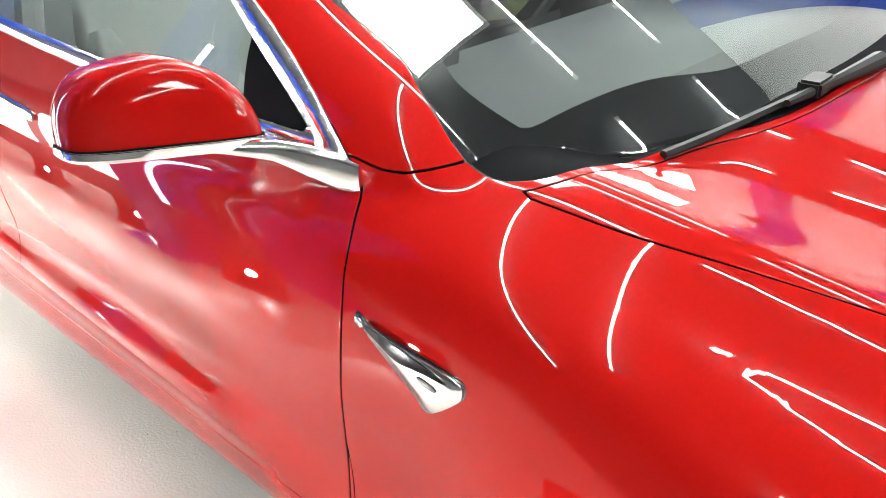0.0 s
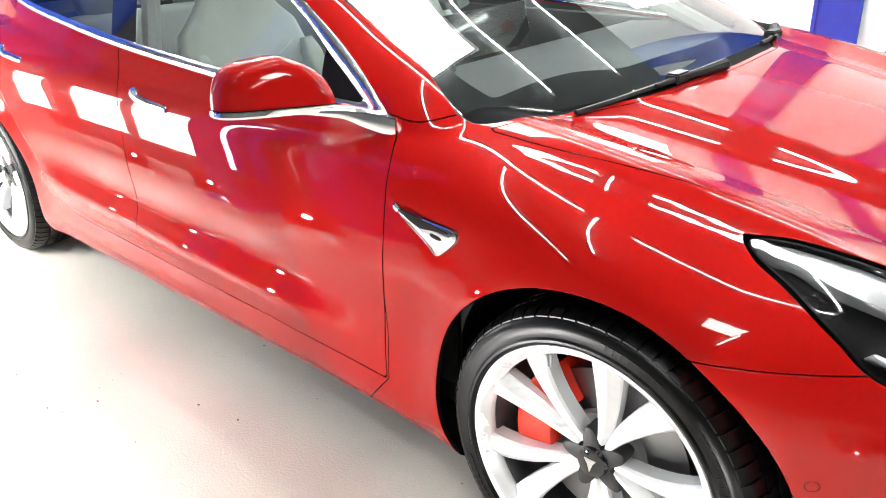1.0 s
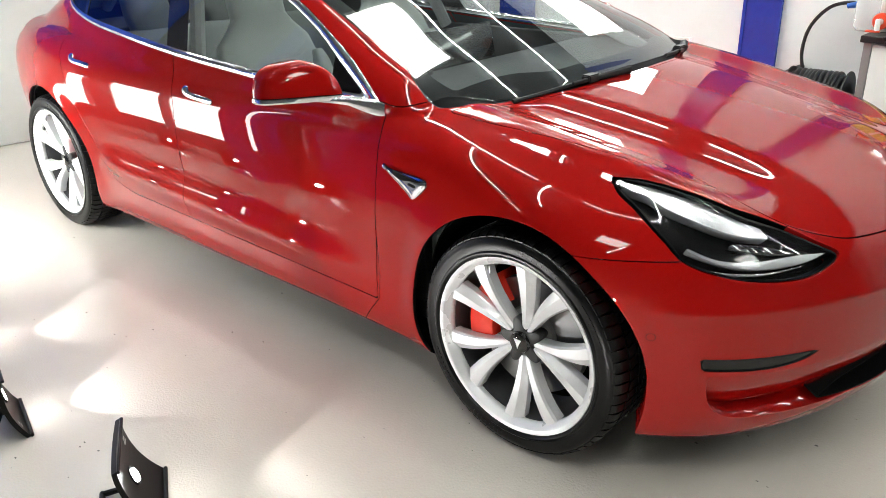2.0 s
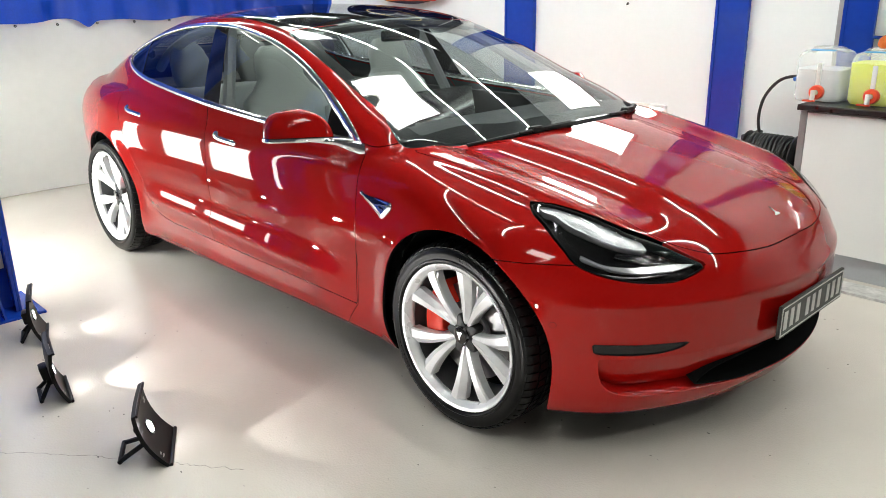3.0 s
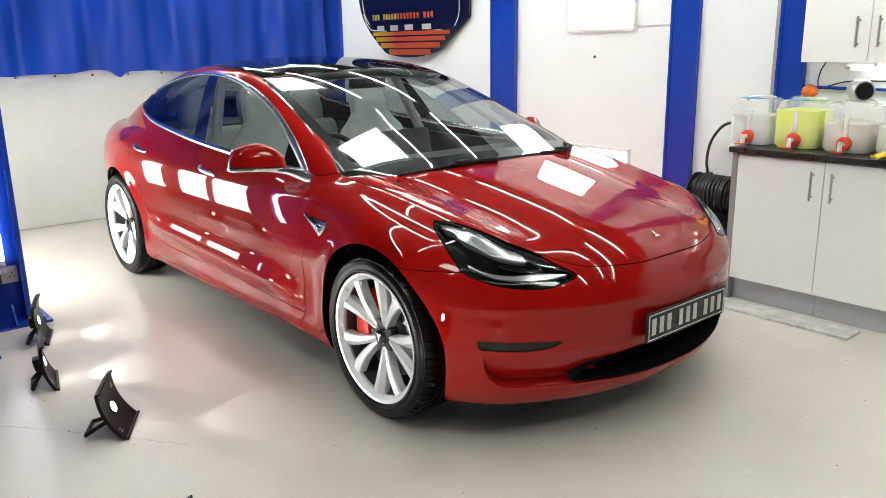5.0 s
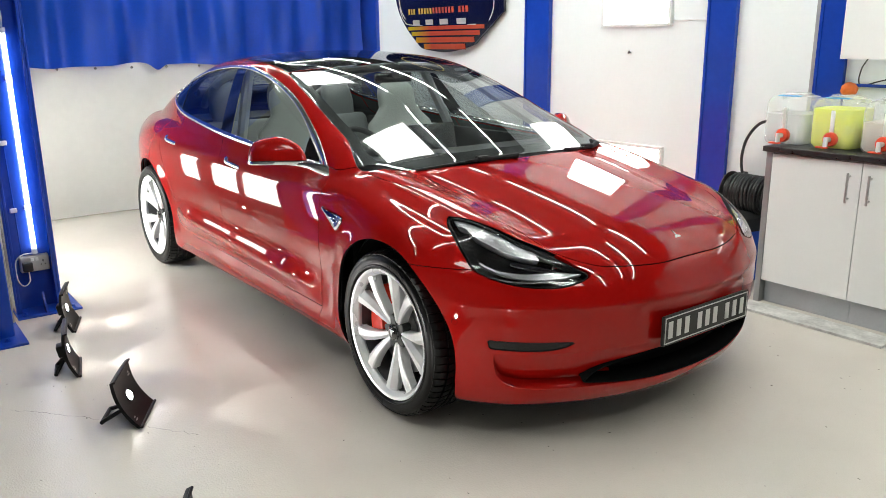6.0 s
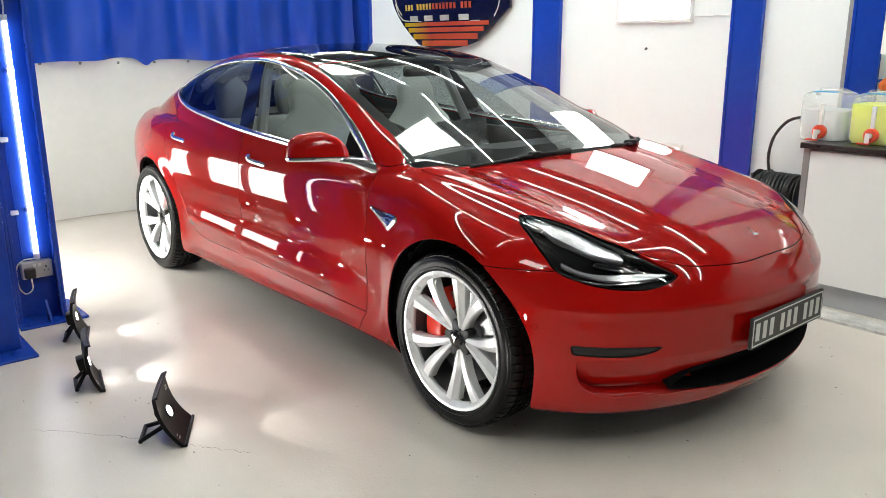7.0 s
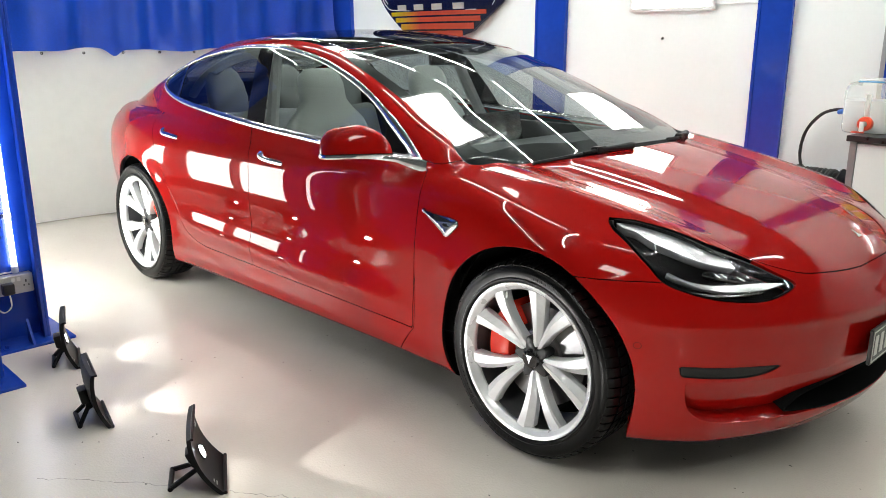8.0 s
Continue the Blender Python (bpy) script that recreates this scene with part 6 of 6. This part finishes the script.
# the web address stands as a row of plain bars
gold = plain("gold_letter", (0.72, 0.50, 0.10), 0.3)
for k in range(20):
    x = -0.53 + k * 0.046
    if k in (3, 16):
        continue
    strip_on_sign(x, x + 0.030, -0.365, -0.315, gold if k < 9 else plain("red_letter", (0.62, 0.10, 0.05), 0.3), "letter_bar")
for pts in ([(-0.70, -0.30), (-0.62, -0.42), (-0.42, -0.46), (0.46, -0.47)], [(-0.73, 0.0), (-0.69, -0.28), (-0.60, -0.40)], [(0.62, -0.44), (0.68, -0.30), (0.66, 0.1)]):
    line = smooth_line([(x, bulge(x, z) - 0.004, z) for x, z in pts], 8)
    part("pin_stripe", rod(line, 0.004, 5), TAG, sign_ob)
emb = [(0.42 * math.cos(a), 0.10 + 0.20 * math.sin(a)) for a in (2 * math.pi * k / 40 for k in range(40))]
line = [Vector((x, bulge(x, z) - 0.004, z)) for x, z in emb]
part("emblem_ring", rod(line, 0.008, 6, closed=True), gold, sign_ob)

# ---------- small things on the walls ----------
hook = finish("wall_fixing", rod([(0.175, WALL_Y, 1.366), (0.175, WALL_Y - 0.018, 1.362), (0.185, WALL_Y - 0.02, 1.372)], 0.006, 8), SATIN_BLACK, smooth=True)
tagged(hook, "small dark fixing in the white wall", "wall fixing")
feed = finish("panel_cable", rod(smooth_line([(0.52, WALL_Y - 0.006, 1.575), (0.60, WALL_Y - 0.006, 1.568), (0.70, WALL_Y - 0.006, 1.572), (0.815, WALL_Y - 0.006, 1.566)], 6), 0.004, 6), FRAME_WHITE, smooth=True)
tagged(feed, "thin white cable running from the panel light", "cable")
SOCKET = surface("brushed_socket_plate", (0.55, 0.55, 0.55), 0.35, 0.7, vary=0.05)
sock = empty("wall_socket", pose(-0.893, -1.745, 0.275))
tagged(sock, "grey metal double wall socket with one plug in it", "socket")
part("plate", box(0, 0.045, -0.073, 0.073, -0.044, 0.044, 0.004), SOCKET, sock, smooth=False)
for y, z, h in ((0.042, 0.012, 0.012), (0.032, -0.008, 0.006), (0.052, -0.008, 0.006)):
    part("slot", box(0.0445, 0.0465, y - 0.003, y + 0.003, z - h / 2, z + h / 2), SATIN_BLACK, sock, smooth=False)
for y in (-0.012, 0.012):
    part("switch", box(0.045, 0.049, y - 0.008, y + 0.008, 0.016, 0.034, 0.002), FRAME_WHITE, sock, smooth=False)
plug = part("plug", box(0.045, 0.085, -0.066, -0.016, -0.034, 0.018, 0.007), SATIN_BLACK, sock, "black mains plug")
lead = finish("lamp_lead", rod(smooth_line([(-0.815, -1.786, 0.24), (-0.80, -1.79, 0.19), (-0.82, -1.82, 0.165), (-0.86, -1.84, 0.20), (-0.88, -1.835, 0.29), (-0.885, -1.80, 0.325), (-0.88, -1.75, 0.33), (-0.875, -1.736, 0.345)], 7), 0.0035, 6), FRAME_WHITE, smooth=True)
tagged(lead, "thin white lamp lead hanging from the socket", "cable")
side_lead = finish("lamp_lead", rod(smooth_line([(-0.886, -1.80, 0.32), (-0.888, -1.802, 0.6), (-0.888, -1.806, 0.95), (-0.888, -1.80, 1.3), (-0.888, -1.80, 1.9)], 6), 0.0035, 6), BLUE_STEEL, smooth=True)
tagged(side_lead, "thin lead running up the blue column", "cable")
for z in (0.58, 0.95, 1.36):
    clip = finish("cable_clip", box(-0.893, -0.872, -1.825, -1.79, z - 0.012, z + 0.012, 0.003), FRAME_WHITE)
    tagged(clip, "small white clip holding the lead", "cable clip", "cable clips")
tcord = finish("lamp_lead", rod(smooth_line([(-0.872, -1.735, 1.55), (-0.874, -1.73, 1.62), (-0.88, -1.74, 1.72), (-0.89, -1.75, 1.9)], 6), 0.0035, 6), FRAME_WHITE, smooth=True)
tagged(tcord, "thin white lead at the top of the tube light", "cable")

# ---------- floodlights on the floor ----------
FLOOD_BLACK = surface("flood_black", (0.006, 0.006, 0.0064), 0.42, vary=0.15, bump=0.2, fine=500, spec=0.22)
FLOOD_FACE = surface("flood_face", (0.005, 0.005, 0.0055), 0.42, vary=0.1, fine=300, bump=0.1, spec=0.2)
FLOOD_GLOW = glow("flood_emitter", (1.0, 0.98, 0.95), 110.0)


def floodlight(x, y, turn, lean, label, share=1.0, foot=-0.10):
    """A bowed square head on a wire stand; its face looks along local +y."""
    ob = empty("floodlight", pose(x, y, 0, 0, 0, turn))
    tagged(ob, label, "floodlight", "floor floodlights")
    tilt = Matrix.Rotation(radians(lean), 4, "X")
    w, h = 0.12, 0.215
    bm = bmesh.new()
    nx, nz = 12, 14
    def bow(u, v):
        return -0.022 * (1 - (2 * v - 1) ** 2) - 0.004 * (1 - (2 * u - 1) ** 2)
    for back in (0, 1):
        rows = []
        for j in range(nz + 1):
            rows.append([bm.verts.new(tilt @ Vector((-w + 2 * w * i / nx, bow(i / nx, j / nz) - 0.014 * back, 0.004 + h * j / nz))) for i in range(nx + 1)])
        for a, b in zip(rows, rows[1:]):
            for i in range(nx):
                bm.faces.new((a[i], a[i + 1], b[i + 1], b[i]))
        if back == 0:
            front_rows = rows
    loop_f = front_rows[0] + [r[-1] for r in front_rows[1:]] + front_rows[-1][-2::-1] + [r[0] for r in front_rows[-2:0:-1]]
    loop_b = rows[0] + [r[-1] for r in rows[1:]] + rows[-1][-2::-1] + [r[0] for r in rows[-2:0:-1]]
    for i in range(len(loop_f)):
        bm.faces.new((loop_f[i], loop_f[(i + 1) % len(loop_f)], loop_b[(i + 1) % len(loop_b)], loop_b[i]))
    bmesh.ops.recalc_face_normals(bm, faces=bm.faces[:])
    part("head", bm, FLOOD_FACE, ob, "bowed square black lamp head")
    edge_bar = [tilt @ Vector((-w + 2 * w * s, 0.002, 0.006)) for s in (0, 1)]
    part("edge_bar", rod(edge_bar, 0.006, 8), FLOOD_BLACK, ob)
    part("edge_bar", rod([tilt @ Vector((-w + 2 * w * s, 0.002, h)) for s in (0, 1)], 0.005, 8), FLOOD_BLACK, ob)
    bm = lathe([(0.0, -0.002), (0.019, -0.002), (0.019, 0.003), (0.0, 0.003)], 24, "y")
    bmesh.ops.transform(bm, matrix=tilt @ Matrix.Translation((0, -0.0225, 0.004 + h / 2)), verts=bm.verts[:])
    part("emitter", bm, FLOOD_GLOW, ob, "small bright round emitter")
    bm = lathe([(0.021, 0.0), (0.029, 0.0), (0.027, 0.007), (0.021, 0.004)], 28, "y", closed=True)
    bmesh.ops.transform(bm, matrix=tilt @ Matrix.Translation((0, -0.027, 0.004 + h / 2)), verts=bm.verts[:])
    part("emitter_ring", bm, FLOOD_BLACK, ob)
    bm = box(-0.03, 0.03, -0.068, -0.035, 0.085, 0.14, 0.006)
    bmesh.ops.transform(bm, matrix=tilt, verts=bm.verts[:])
    part("driver_box", bm, FLOOD_BLACK, ob)
    hinge = tilt @ Vector((0, -0.045, 0.075))
    for s in (-1, 1):
        part("stand_leg", rod([Vector((s * 0.016, hinge.y, hinge.z)), Vector((s * 0.058, foot, 0.010))], 0.0085, 8), FLOOD_BLACK, ob)
    part("stand_foot", rod([(-0.064, foot, 0.0095), (0.064, foot, 0.0095)], 0.0085, 8), FLOOD_BLACK, ob)
    part("stand_hinge", rod([(-0.028, hinge.y, hinge.z), (0.028, hinge.y, hinge.z)], 0.014, 10), FLOOD_BLACK, ob)
    for bx, bz, bw in ((0.088, 0.030, 0.012), (0.088, 0.042, 0.008), (-0.085, 0.165, 0.012), (-0.085, 0.176, 0.008)):
        bm = box(bx - bw, bx + bw, bow((bx + w) / (2 * w), bz / h) - 0.001, bow((bx + w) / (2 * w), bz / h) + 0.0012, bz, bz + 0.006)
        bmesh.ops.transform(bm, matrix=tilt, verts=bm.verts[:])
        part("print_bar", bm, GREY_METAL, ob, smooth=False)
    lamp = bpy.data.lights.new("flood_beam", "SPOT")
    lamp.energy, lamp.spot_size, lamp.spot_blend, lamp.shadow_soft_size, lamp.color = FLOOD_WATTS * share, radians(84), 0.06, 0.016, (1.0, 0.985, 0.97)
    lo = new("flood_beam", lamp)
    lo.parent = ob
    lo.matrix_basis = tilt @ Matrix.Translation((0, -0.018, 0.004 + h / 2)) @ Matrix.Rotation(radians(90), 4, "X")
    return ob


floodlight(0.852, -1.672, -29, 24, "black bowed floor floodlight on a wire stand, lit", 1.3, -0.165)
floodlight(0.170, -1.775, -13, 10, "black bowed floor floodlight, lit, aimed at the sill")
floodlight(-0.450, -1.645, -19, 10, "black bowed floor floodlight beside the blue column, lit")
floodlight(1.965, -1.81, -29, 24, "black bowed floor floodlight by the car's nose, lit", 1.4, -0.165)
floodlight(2.92, -1.72, 32, 18, "black bowed floor floodlight ahead of the car, lit", 0.4, -0.165)
floodlight(-1.15, -1.68, -10, 12, "black bowed floor floodlight behind the blue column, dimly lit", 0.25)
floodlight(-1.90, -1.68, -4, 12, "black bowed floor floodlight near the curtain, dimly lit", 0.25)

# ---------- grit on the floor ----------
rnd = random.Random(7)
bm = bmesh.new()
for _ in range(520):
    x, y = rnd.uniform(-2.6, 4.2), rnd.uniform(-2.6, 1.2)
    r, a = rnd.choice((0.0015, 0.002, 0.002, 0.003, 0.0035)), rnd.uniform(0, 6.28)
    vs = []
    for k in range(5):
        t = a + 2 * math.pi * k / 5
        q = r * rnd.uniform(0.5, 1.3)
        vs.append(bm.verts.new((x + q * math.cos(t) * 1.8, y + q * math.sin(t), 0.0006)))
    top_v = bm.verts.new((x, y, 0.0006 + r * 0.5))
    for k in range(5):
        bm.faces.new((vs[k], vs[(k + 1) % 5], top_v))
grit = finish("grit", bm, surface("dark_grit", (0.17, 0.155, 0.14), 0.8, vary=0.3))
tagged(grit, "scattered dark specks of grit on the floor", "grit", kind="stuff")


# ---------- hairline cracks in the floor paint ----------
def crack(x0, y0, x1, y1, seed):
    rnd = random.Random(seed)
    bm = bmesh.new()
    n = 40
    prev = None
    dx, dy = x1 - x0, y1 - y0
    ln = math.hypot(dx, dy)
    off = 0.0
    for k in range(n + 1):
        off = 0.8 * off + rnd.uniform(-0.006, 0.006)
        s = k / n
        w = 0.0006 + 0.0009 * rnd.random()
        x, y = x0 + dx * s - dy / ln * off, y0 + dy * s + dx / ln * off
        row = [bm.verts.new((x - dy / ln * q, y + dx / ln * q, z)) for q, z in ((-w, 0.0004), (0, 0.0008), (w, 0.0004))]
        if prev:
            bm.faces.new((prev[0], prev[1], row[1], row[0]))
            bm.faces.new((prev[1], prev[2], row[2], row[1]))
        prev = row
    bmesh.ops.recalc_face_normals(bm, faces=bm.faces[:])
    ob = finish("floor_crack", bm, CRACK)
    tagged(ob, "thin dark hairline crack in the floor paint", "crack", kind="stuff")


CRACK = surface("crack_line", (0.30, 0.28, 0.25), 0.8, vary=0.3)
crack(0.45, -2.11, 0.80, -1.83, 3)
crack(0.92, -1.74, 1.14, -1.57, 5)
